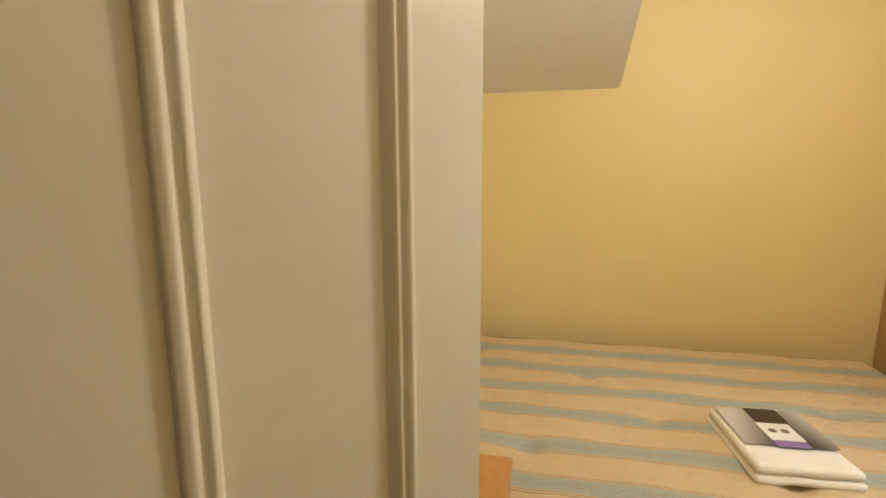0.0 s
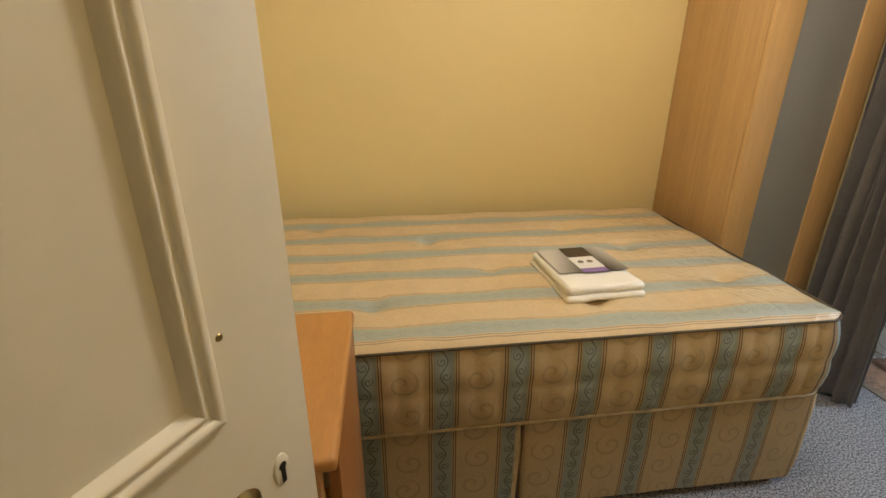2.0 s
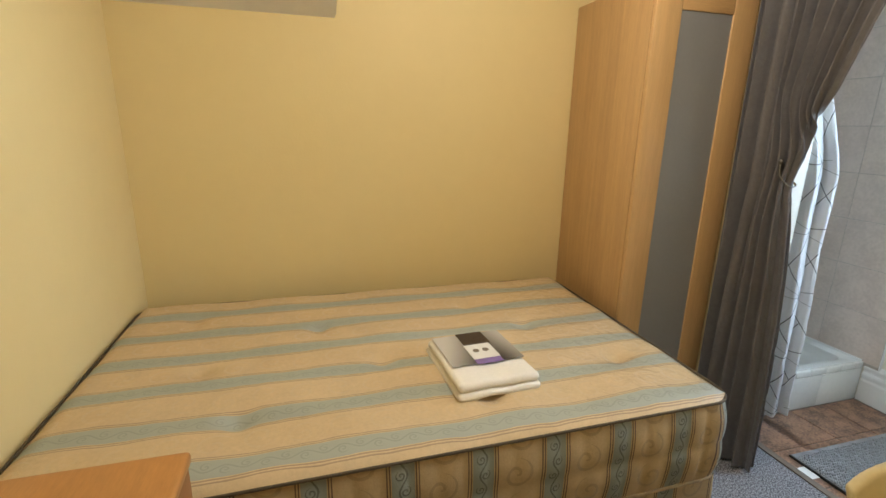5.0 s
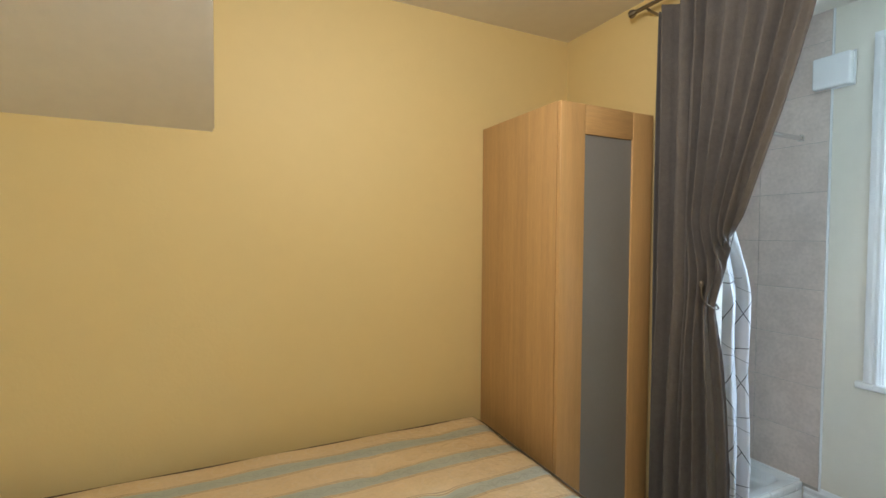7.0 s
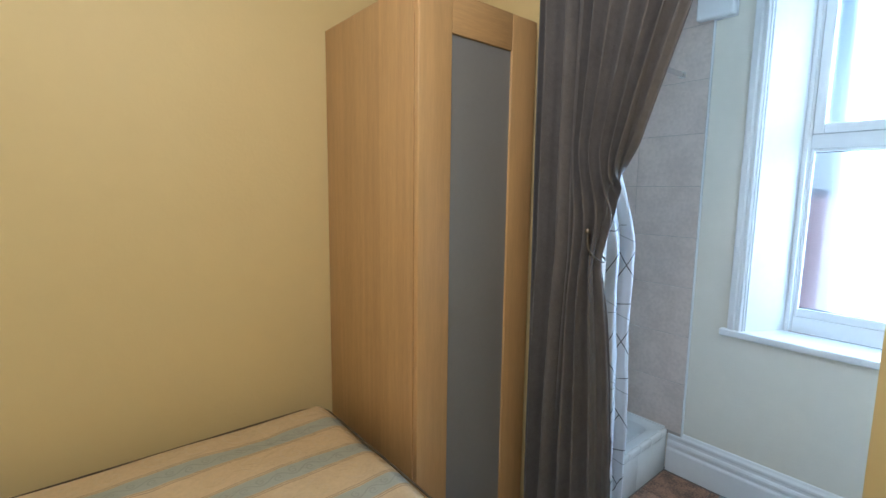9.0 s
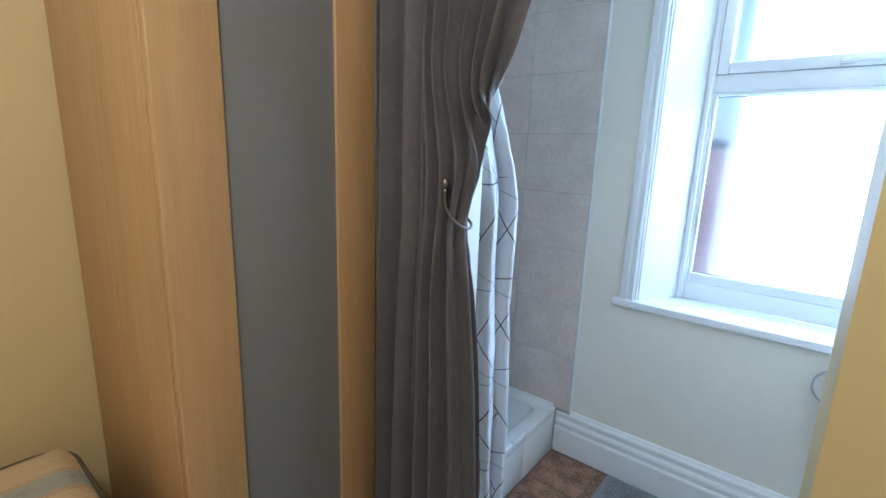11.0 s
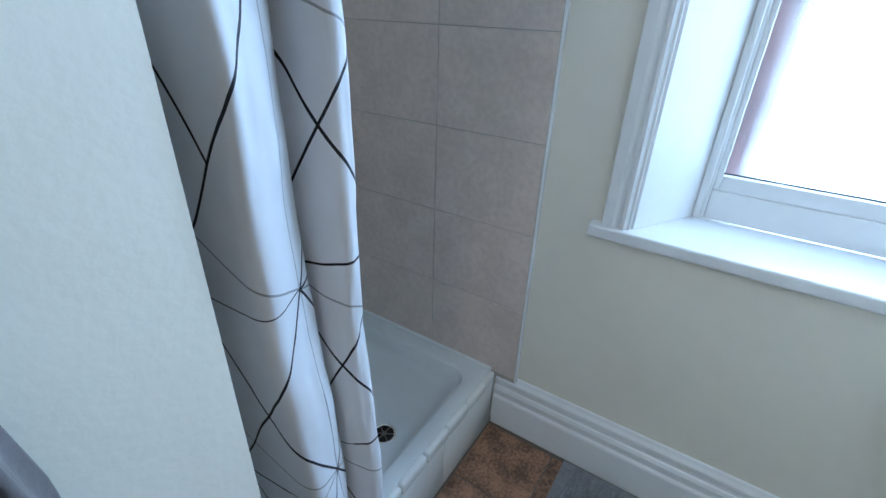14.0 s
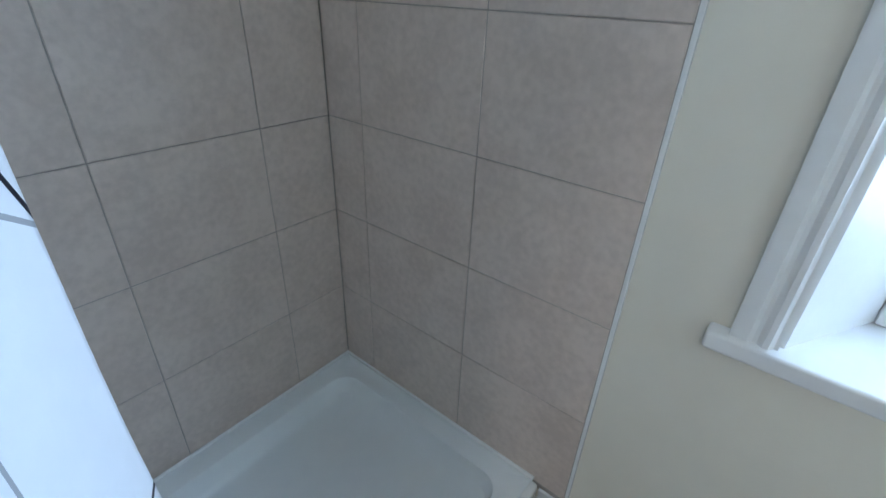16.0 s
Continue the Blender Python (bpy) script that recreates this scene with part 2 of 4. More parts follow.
def add_wrap(m, start, end):
    """A clear crinkled film over the part of the cloth where u lies between start and end."""
    n, l, op, blend = chain(m)
    b = n["Principled BSDF"]
    uv, sep = n.new("ShaderNodeUVMap"), n.new("ShaderNodeSeparateXYZ")
    l.new(uv.outputs[0], sep.inputs[0])
    ramp = n.new("ShaderNodeMapRange")
    ramp.inputs[1].default_value, ramp.inputs[2].default_value, ramp.inputs[4].default_value = start, end, 0.75
    l.new(sep.outputs[0], ramp.inputs[0])
    l.new(ramp.outputs[0], b.inputs["Coat Weight"])
    b.inputs["Coat Roughness"].default_value = 0.12
    tex, bump = n.new("ShaderNodeTexNoise"), n.new("ShaderNodeBump")
    tex.inputs["Scale"].default_value, tex.inputs["Detail"].default_value, tex.inputs["Distortion"].default_value = 14, 3, 1.5
    bump.inputs["Strength"].default_value, bump.inputs["Distance"].default_value = 0.5, 0.02
    l.new(uv.outputs[0], tex.inputs["Vector"])
    l.new(tex.outputs[0], bump.inputs["Height"]), l.new(bump.outputs[0], b.inputs["Coat Normal"])


CARD = card_print()
TICKTOP = ticking("striped_damask", 0.22, 0.188, (0.64, 0.49, 0.29), (0.36, 0.385, 0.34), 0.08, 0.45)
TICKSIDE = ticking("striped_damask_border", 0.85, 0.2087, (0.56, 0.435, 0.255), (0.285, 0.325, 0.305), 0.6, 0.85)
add_wrap(TICKTOP, 0.9, 1.35)
PIPING = material("mattress_piping", (0.11, 0.085, 0.055), 0.8, 0.2, 40)
TAPE = material("mattress_tape", (0.46, 0.36, 0.21), 0.8, 0.2, 30)


def curtain_print():
    """White cloth printed with a net of thin dark lines that meet in stars (UV in metres)."""
    m = material("printed_shower_cloth", (0.86, 0.87, 0.90), 0.5, 0.02, 8, 0.05, 300)
    n, l, op, blend = chain(m)
    base = next(x for x in n if x.type == "MIX").outputs[2]
    uv, sep = n.new("ShaderNodeUVMap"), n.new("ShaderNodeSeparateXYZ")
    l.new(uv.outputs[0], sep.inputs[0])
    u, v = sep.outputs[0], sep.outputs[1]

    def family(a, b, c, s, width):
        e = op("ADD", op("ADD", op("MULTIPLY", u, a), op("MULTIPLY", v, b)), c)
        return op("LESS_THAN", op("MULTIPLY", op("ABSOLUTE", op("SUBTRACT", op("FRACT", op("DIVIDE", e, s)), 0.5)), s), width)

    def gaps(seed, keep):
        """Some stretches between the stars carry no line."""
        comb, dots = n.new("ShaderNodeCombineXYZ"), n.new("ShaderNodeTexWhiteNoise")
        l.new(op("FLOOR", op("DIVIDE", op("ADD", u, 0.06), 0.0866)), comb.inputs[0])
        l.new(op("FLOOR", op("DIVIDE", op("ADD", v, 0.01), 0.15)), comb.inputs[1])
        comb.inputs[2].default_value = seed
        l.new(comb.outputs[0], dots.inputs["Vector"])
        return op("LESS_THAN", dots.outputs["Value"], keep)

    lines = ((0.866, 0.5, 0.132, 0.15, 0.0015, 0.85), (0.866, -0.5, 0.122, 0.15, 0.0015, 0.85), (0.0, 1.0, 0.01, 0.30, 0.0016, 0.8))
    parts = [op("MULTIPLY", family(*row[:5]), gaps(k + 0.5, row[5])) for k, row in enumerate(lines)]
    dark = op("MAXIMUM", parts[0], op("MAXIMUM", parts[1], parts[2]))
    grey = op("MAXIMUM", family(0.5, 0.866, 0.168, 0.2598, 0.0012), op("MULTIPLY", family(1.0, 0.0, 0.06, 0.1732, 0.0012), gaps(5.5, 0.7)))
    col = blend(op("MULTIPLY", grey, 0.7), base, (0.2, 0.2, 0.22))
    col = blend(dark, col, (0.015, 0.015, 0.025))
    b = n["Principled BSDF"]
    l.new(col, b.inputs["Base Color"])
    thin, mixed = n.new("ShaderNodeBsdfTranslucent"), n.new("ShaderNodeMixShader")
    out = next(x for x in n if x.type == "OUTPUT_MATERIAL")
    mixed.inputs[0].default_value = 0.38
    l.new(col, thin.inputs[0])
    l.new(b.outputs[0], mixed.inputs[1]), l.new(thin.outputs[0], mixed.inputs[2]), l.new(mixed.outputs[0], out.inputs[0])
    return m


CLOTH = curtain_print()


# ---- building helpers ----
def finish(name, bm, mat, smooth=False):
    me = bpy.data.meshes.new(name)
    bmesh.ops.recalc_face_normals(bm, faces=bm.faces)
    bm.to_mesh(me)
    bm.free()
    me.materials.append(mat)
    if smooth:
        for p in me.polygons:
            p.use_smooth = True
        me.set_sharp_from_angle(angle=radians(40))
    return new(name, me)


def part(name, bm, mat, parent, label="", smooth=True):
    ob = finish(name, bm, mat, smooth)
    ob.parent = parent
    ob.matrix_parent_inverse = parent.matrix_world.inverted()
    return tagged(ob, label)


def thing(name, at, label, category, group=""):
    ob = new(name)
    ob.location = at
    ob.empty_display_size = 0.05
    bpy.context.view_layer.update()
    return tagged(ob, label, category, group)


def structure(name, bm, mat, label, category, smooth=False):
    return tagged(finish(name, bm, mat, smooth), label, category, kind="structure")


def box(bm, x0, x1, y0, y1, z0, z1, bevel=0.0, seg=2):
    made = bmesh.ops.create_cube(bm, size=1)["verts"]
    for v in made:
        v.co = Vector((x0 + (v.co.x + 0.5) * (x1 - x0), y0 + (v.co.y + 0.5) * (y1 - y0), z0 + (v.co.z + 0.5) * (z1 - z0)))
    if bevel:
        edges = list({e for v in made for e in v.link_edges})
        bmesh.ops.bevel(bm, geom=edges, offset=bevel, segments=seg, affect="EDGES", profile=0.5)
    return bm


def boxes(rows, bevel=0.0, seg=2):
    bm = bmesh.new()
    for r in rows:
        box(bm, *r, bevel, seg)
    return bm


def tube(bm, points, radius, sides=12):
    """A round bar along points."""
    pts = [Vector(p) for p in points]
    rings = []
    side = None
    for i, p in enumerate(pts):
        d = (pts[min(i + 1, len(pts) - 1)] - pts[max(i - 1, 0)]).normalized()
        side = (side - d * side.dot(d)).normalized() if side else d.orthogonal().normalized()
        up = d.cross(side)
        rings.append([bm.verts.new(p + radius * (math.cos(a) * side + math.sin(a) * up)) for a in (2 * math.pi * k / sides for k in range(sides))])
    for r0, r1 in zip(rings, rings[1:]):
        for k in range(sides):
            bm.faces.new((r0[k], r0[(k + 1) % sides], r1[(k + 1) % sides], r1[k]))
    bm.faces.new(rings[0]), bm.faces.new(rings[-1])
    return bm


def lathe(bm, profile, m, sides=24):
    """A turned shape: (radius, height) rows round the z axis, placed by m."""
    rings = [[bm.verts.new(m @ Vector((r * math.cos(a), r * math.sin(a), h))) for a in (2 * math.pi * k / sides for k in range(sides))] for r, h in profile]
    for r0, r1 in zip(rings, rings[1:]):
        for k in range(sides):
            bm.faces.new((r0[k], r0[(k + 1) % sides], r1[(k + 1) % sides], r1[k]))
    bm.faces.new(rings[0]), bm.faces.new(rings[-1])
    return bm


def sweep(bm, profile, a, b, mitre_a=0.0, mitre_b=0.0):
    """A moulding: profile rows (out, up) pushed from a to b; a and b give (origin, out, up) frames."""
    ends = []
    for (o, out, up), along in ((a, mitre_a), (b, mitre_b)):
        o, out, up = Vector(o), Vector(out), Vector(up)
        ends.append([bm.verts.new(o + out * p + up * q) for p, q in profile])
    k = len(profile)
    for i in range(k):
        bm.faces.new((ends[0][i], ends[0][(i + 1) % k], ends[1][(i + 1) % k], ends[1][i]))
    bm.faces.new(ends[0]), bm.faces.new(list(reversed(ends[1])))
    return bm


def sheet(rows, columns, place, name, mat, parent, label="", thick=0.0):
    """A cloth: place(s, t) gives point and uv for s, t in 0..1."""
    me = bpy.data.meshes.new(name)
    pts, uvs = [], []
    for j in range(rows + 1):
        for i in range(columns + 1):
            p, uv = place(i / columns, j / rows)
            pts.append(p), uvs.append(uv)
    w = columns + 1
    faces = [(j * w + i, j * w + i + 1, (j + 1) * w + i + 1, (j + 1) * w + i) for j in range(rows) for i in range(columns)]
    me.from_pydata(pts, [], faces)
    layer = me.uv_layers.new(name="uv")
    for lp in me.loops:
        layer.data[lp.index].uv = uvs[lp.vertex_index]
    for p in me.polygons:
        p.use_smooth = True
    me.materials.append(mat)
    ob = new(name, me)
    if thick:
        sol = ob.modifiers.new("thickness", "SOLIDIFY")
        sol.thickness = thick
    ob.parent = parent
    ob.matrix_parent_inverse = parent.matrix_world.inverted()
    return tagged(ob, label)


# ---- the plan ----
WEST, EAST, SOUTH, NORTH = -0.31, 2.235, -0.16, 2.36     # bedroom
P_EAST, WIN, SH_N, BS = 2.436, 3.36, 2.457, 0.05          # partition's far face, window wall, shower's end wall, bathroom's near end
CEIL, BCEIL = 2.54, 2.67
JAMB_N, JAMB_S, LINTEL = 1.63, 0.87, 2.34
W_Y0, W_Y1, W_Z0, W_Z1 = 0.41, 1.450, 0.80, 2.42          # window opening
T = 0.12

structure("floor", boxes([(WEST - T, P_EAST - 0.01, SOUTH - 1.6, NORTH + T, -0.12, 0.0)]), CARPET, "grey speckled fitted bedroom carpet", "carpet")
floor_2 = structure("floor_2", boxes([(P_EAST - 0.01, WIN + 0.3, BS - T, SH_N + T, -0.12, -0.004)]), VGROUT, "brown stone-look vinyl bathroom floor", "vinyl floor")
structure("wall_north", boxes([(WEST - T, EAST, NORTH, NORTH + T, 0, CEIL + 0.1)]), YELLOW, "warm yellow painted bedroom wall", "wall")
structure("wall_west", boxes([(WEST - T, WEST, SOUTH - T, NORTH, 0, CEIL + 0.1)]), YELLOW, "warm yellow painted bedroom end wall", "wall")
structure("wall_south", boxes([(WEST, -0.272, SOUTH - T, SOUTH, 0, CEIL + 0.1), (0.575, EAST, SOUTH - T, SOUTH, 0, CEIL + 0.1), (-0.272, 0.575, SOUTH - T, SOUTH, 2.05, CEIL + 0.1)]), YELLOW, "yellow painted wall with the doorway", "wall")
structure("wall_partition", boxes([(EAST, P_EAST - 0.004, JAMB_N, SH_N + T, 0, BCEIL + 0.1), (EAST, P_EAST - 0.004, SOUTH - T, JAMB_S, 0, BCEIL + 0.1), (EAST, P_EAST - 0.004, JAMB_S, JAMB_N, LINTEL, BCEIL + 0.1)]), YELLOW, "thick yellow partition wall with a curtained opening", "wall")
for name, row in (("wall_lining_1", (P_EAST - 0.004, P_EAST, JAMB_N, SH_N, 0, BCEIL)), ("wall_lining_2", (P_EAST - 0.004, P_EAST, BS, JAMB_S, 0, BCEIL)), ("wall_lining_3", (P_EAST - 0.004, P_EAST, JAMB_S, JAMB_N, LINTEL, BCEIL)), ("wall_lining_4", (EAST + 0.004, P_EAST, JAMB_N - 0.004, JAMB_N, 0, LINTEL))):
    structure(name, boxes([row]), CREAM, "cream painted bathroom side of the partition", "wall")
structure("wall_east", boxes([(WIN, WIN + 0.3, BS - T, W_Y0, 0, BCEIL + 0.1), (WIN, WIN + 0.3, W_Y1, SH_N + T, 0, BCEIL + 0.1), (WIN, WIN + 0.3, W_Y0, W_Y1, 0, W_Z0), (WIN, WIN + 0.3, W_Y0, W_Y1, W_Z1, BCEIL + 0.1)]), CREAM, "cream painted bathroom wall with the window", "wall")
structure("wall_shower_end", boxes([(P_EAST, WIN, SH_N + 0.0022, SH_N + T, 0, BCEIL + 0.1)]), GROUT, "tiled end wall of the shower", "wall")
structure("wall_bath_end", boxes([(P_EAST, WIN, BS - T, BS, 0, BCEIL + 0.1)]), CREAM, "plain cream bathroom wall", "wall")
structure("ceiling", boxes([(WEST - T, EAST, SOUTH - T, NORTH + T, CEIL, CEIL + 0.1)]), CEILING, "pale painted bedroom ceiling", "ceiling")
structure("ceiling_2", boxes([(P_EAST, WIN, BS - T, SH_N + T, BCEIL, BCEIL + 0.1)]), CEILING, "white bathroom ceiling", "ceiling")
# hallway behind the doorway
structure("wall_hall", boxes([(WEST - T, 1.2, SOUTH - 1.72, SOUTH - 1.6, 0, CEIL), (WEST - T - 0.1, WEST - T, SOUTH - 1.6, SOUTH - T, 0, CEIL), (1.2, 1.3, SOUTH - 1.6, SOUTH - T, 0, CEIL)]), CREAM, "plain cream hallway walls", "wall")
structure("ceiling_hall", boxes([(WEST - T, 1.2, SOUTH - 1.6, SOUTH - T, CEIL - 0.004, CEIL + 0.1)]), CEILING, "plain hallway ceiling", "ceiling")


def sloping_soffit():
    """Boxed-in sloping underside against the far wall."""
    x1, z0, y1 = 0.56, 1.90, 1.18
    bm = bmesh.new()
    a = [bm.verts.new(p) for p in ((WEST, NORTH, z0), (WEST, NORTH, CEIL), (WEST, y1, CEIL))]
    b = [bm.verts.new(p) for p in ((x1, NORTH, z0), (x1, NORTH, CEIL), (x1, y1, CEIL))]
    bm.faces.new(a), bm.faces.new(b)
    for i in range(3):
        bm.faces.new((a[i], a[(i + 1) % 3], b[(i + 1) % 3], b[i]))
    bmesh.ops.bevel(bm, geom=[e for e in bm.edges if all(v.co.x > 0 for v in e.verts)], offset=0.006, segments=2, affect="EDGES")
    structure("soffit", bm, CEILING, "pale sloping boxed-in soffit above the bed", "soffit")


sloping_soffit()

# ---- bedroom things ----
BX0, BX1, BY0, BY1 = -0.295, 1.625, 1.10, 2.25
B_BASE, B_TOP = 0.395, 0.692


def skew(x, y):
    """The mattress lies a little askew on its base."""
    return 0.022 * (BX1 - x) / 1.9 * (1 - (y - BY0) / (BY1 - BY0))


def divan_bed():
    bed = thing("divan_bed", (0.66, 1.66, 0), "striped fabric divan bed with bare mattress against yellow wall", "bed")

    def block(name, x0, x1, y0, y1, z0, z1, r, label):
        """An upholstered box with rounded upright corners and UV running round it."""
        soft = z0 > 0.3
        nz, arc = (18 if soft else 6), 6
        loop = []
        for cx, cy, a0 in ((x1 - r, y0 + r, -90), (x1 - r, y1 - r, 0), (x0 + r, y1 - r, 90), (x0 + r, y0 + r, 180)):
            loop += [(cx + r * math.cos(radians(a0 + 90 * k / arc)), cy + r * math.sin(radians(a0 + 90 * k / arc))) for k in range(arc + 1)]
        fine = []
        for p, q in zip(loop, loop[1:] + loop[:1]):
            n = max(1, int(math.hypot(q[0] - p[0], q[1] - p[1]) / (0.011 if soft else 0.03)))
            fine += [(p[0] + (q[0] - p[0]) * k / n, p[1] + (q[1] - p[1]) * k / n) for k in range(n)]
        run, d = [0.0], 0.0
        for p, q in zip(fine, fine[1:] + fine[:1]):
            d += math.hypot(q[0] - p[0], q[1] - p[1])
            run.append(d)
        m = len(fine)
        cx, cy = (x0 + x1) / 2, (y0 + y1) / 2

        def place(s, t):
            k = round(s * m)
            x, y = fine[k % m]
            bulge = (0.010 if soft else 0.004) * math.sin(math.pi * t) + 0.003 * noise.noise((x * 9, y * 9, t * 4))
            if soft:
                # stitched blocks of quilting
                row = 2.0 * t + 0.06 * noise.noise((x * 5, y * 5, 7.0))
                bulge += 0.0075 * abs(math.sin(math.pi * run[k] / 0.0696)) ** 0.5 * abs(math.sin(math.pi * row)) ** 0.5
            inx = (x1 - x0) / 2
            px = x + (bulge if abs(x - cx) > inx - r else 0) * (1 if x > cx else -1)
            py = y + (bulge if abs(y - cy) > (y1 - y0) / 2 - r else 0) * (1 if y > cy else -1)
            z = z0 + (z1 - z0) * t
            if soft:
                py -= skew(px, py)
                z += 0.012 * t * max(0, (y - BY0) / (BY1 - BY0)) ** 2
            return (px, py, z), (z, run[k] - d + x1 - r - 0.18 + 0.104)

        return sheet(nz, m, place, name, TICKSIDE, bed, label)

    SPLIT = 0.636
    for x0, x1 in ((BX0 + 0.01, SPLIT - 0.004), (SPLIT + 0.004, BX1 + 0.004)):
        block("base_half", x0, x1, BY0 + 0.012, BY1 - 0.01, 0.035, B_BASE - 0.006, 0.02, "striped fabric divan base half")
        part("base_lining", boxes([(x0 + 0.01, x1 - 0.01, BY0 + 0.02, BY1 - 0.02, 0.034, B_BASE - 0.012)]), DARK, bed, smooth=False)
    block("mattress_border", BX0, BX1, BY0, BY1, B_BASE + 0.004, B_TOP - 0.022, 0.07, "quilted striped mattress border")
    for x in (BX0 + 0.15, 0.5, 0.78, BX1 - 0.15):
        for y in (BY0 + 0.13, BY1 - 0.13):
            bm = bmesh.new()
            lathe(bm, [(0.018, 0.0), (0.024, 0.006), (0.024, 0.030), (0.012, 0.036)], pose(x, y, 0), 12)
            part("castor", bm, BLACK, bed)

    # the quilted top: soft domes between tufts
    tufts = [(-0.05, 2.02), (0.42, 1.86), (0.05, 1.62), (0.62, 1.55), (1.22, 1.72), (1.42, 1.40), (0.2, 1.33), (0.9, 1.28), (1.05, 1.98)]

    def top(s, t):
        x, y = BX0 + s * (BX1 - BX0), BY0 + t * (BY1 - BY0)
        ex, ey = min(x - BX0, BX1 - x), min(y - BY0, BY1 - y)
        r = 0.07
        if ex < r and ey < r:
            dx, dy = r - ex, r - ey
            k = max(dx, dy) / max(math.hypot(dx, dy), 1e-6)
            ex, ey = r - dx * k, r - dy * k
            x = BX0 + ex if x < 0.6 else BX1 - ex
            y = BY0 + ey if y < 1.6 else BY1 - ey
        e = min(ex, ey)
        y -= skew(x, y)
        z = B_TOP - 0.022 * (1 - min(e, 0.05) / 0.05) ** 2
        z += 0.004 * math.sin(x * 14.5 + 0.6) * math.sin(y * 16.7) + 0.005 * noise.noise((x * 4, y * 5, 0.3)) * min(1, e * 12)
        for tx, ty in tufts:
            z -= 0.020 * math.exp(-((x - tx) ** 2 + (y - ty) ** 2) / 0.0016) + 0.005 * math.exp(-((x - tx) ** 2 / 0.02 + (y - ty) ** 2 / 0.003))
        back = min(1, max(0, (y - BY0) / (BY1 - BY0)))
        z += 0.013 * back * back
        v = y + 0.006 * noise.noise((x * 7, y * 7, 2.0)) + 0.003 * noise.noise((x * 21, y * 21, 5.0))
        return (x, y, z), (x, v + 0.072)

    sheet(90, 150, top, "mattress_top", TICKTOP, bed, "striped damask mattress top with tufts")

    def edge_loop(z, r=0.07, grow=0.004):
        pts = []
        for cx, cy, a0 in ((BX1 - r, BY0 + r, -90), (BX1 - r, BY1 - r, 0), (BX0 + r, BY1 - r, 90), (BX0 + r, BY0 + r, 180)):
            pts += [(cx + (r + grow) * math.cos(radians(a0 + 15 * k)), cy + (r + grow) * math.sin(radians(a0 + 15 * k)), z) for k in range(7)]
        pts = [(x, y - skew(x, y), z + (0.012 * max(0, (y - BY0) / (BY1 - BY0)) ** 2 if z > 0.6 else 0)) for x, y, z in pts]
        return pts + pts[:1]

    for z, r, mat, label in ((B_TOP - 0.020, 0.0042, PIPING, "dark corded mattress piping"), (B_BASE + 0.007, 0.0055, TAPE, "beige tape edging")):
        bm = bmesh.new()
        tube(bm, edge_loop(z), r, 6)
        part("piping", bm, mat, bed, label)


divan_bed()


def sheet_pack():
    pack = thing("sheet_pack", (0.922, 1.435, B_TOP), "white folded bed sheet in clear printed packaging on mattress", "bedding pack")
    turn = pose(0.922, 1.435, B_TOP - 0.009, 0, 0, 3.5)

    def fold(name, z0, z1, w, h):
        bm = bmesh.new()
        box(bm, -w, w, -h, h, z0, z1, 0.014, 4)
        bmesh.ops.subdivide_edges(bm, edges=[e for e in bm.edges if e.calc_length() > 0.1], cuts=10, use_grid_fill=True)
        for v in bm.verts:
            v.co.z += 0.004 * noise.noise(v.co * 14)
            v.co.x += 0.004 * noise.noise(v.co * 9 + Vector((3, 0, 0)))
            v.co.y += 0.004 * noise.noise(v.co * 9 + Vector((0, 3, 0)))
        bm.transform(turn)
        part(name, bm, SHEET, pack, "folded white cotton")

    fold("sheet_fold", 0.0, 0.028, 0.136, 0.166)
    fold("sheet_fold", 0.026, 0.055, 0.132, 0.161)
    top = 0.060
    for name, mat, x0, x1, y0, y1, dz in (("card", CARD, -0.118, 0.128, -0.062, 0.146, 0.0), ("panel", PRINTDARK, -0.032, 0.064, 0.062, 0.150, 0.0015), ("panel", PRINTWHITE, -0.036, 0.056, -0.036, 0.0605, 0.0015), ("strip", PRINTVIOLET, -0.036, 0.054, -0.068, -0.038, 0.0015)):
        bm = boxes([(x0, x1, y0, y1, top + dz, top + dz + 0.0012)])
        bm.transform(turn)
        part(name, bm, mat, pack, smooth=False)
    for x in (-0.008, 0.026):
        bm = bmesh.new()
        lathe(bm, [(0.011, 0.0), (0.011, 0.0012)], turn @ pose(x, 0.016, top + 0.003), 14)
        part("printed_spot", bm, PRINT, pack, smooth=False)


sheet_pack()


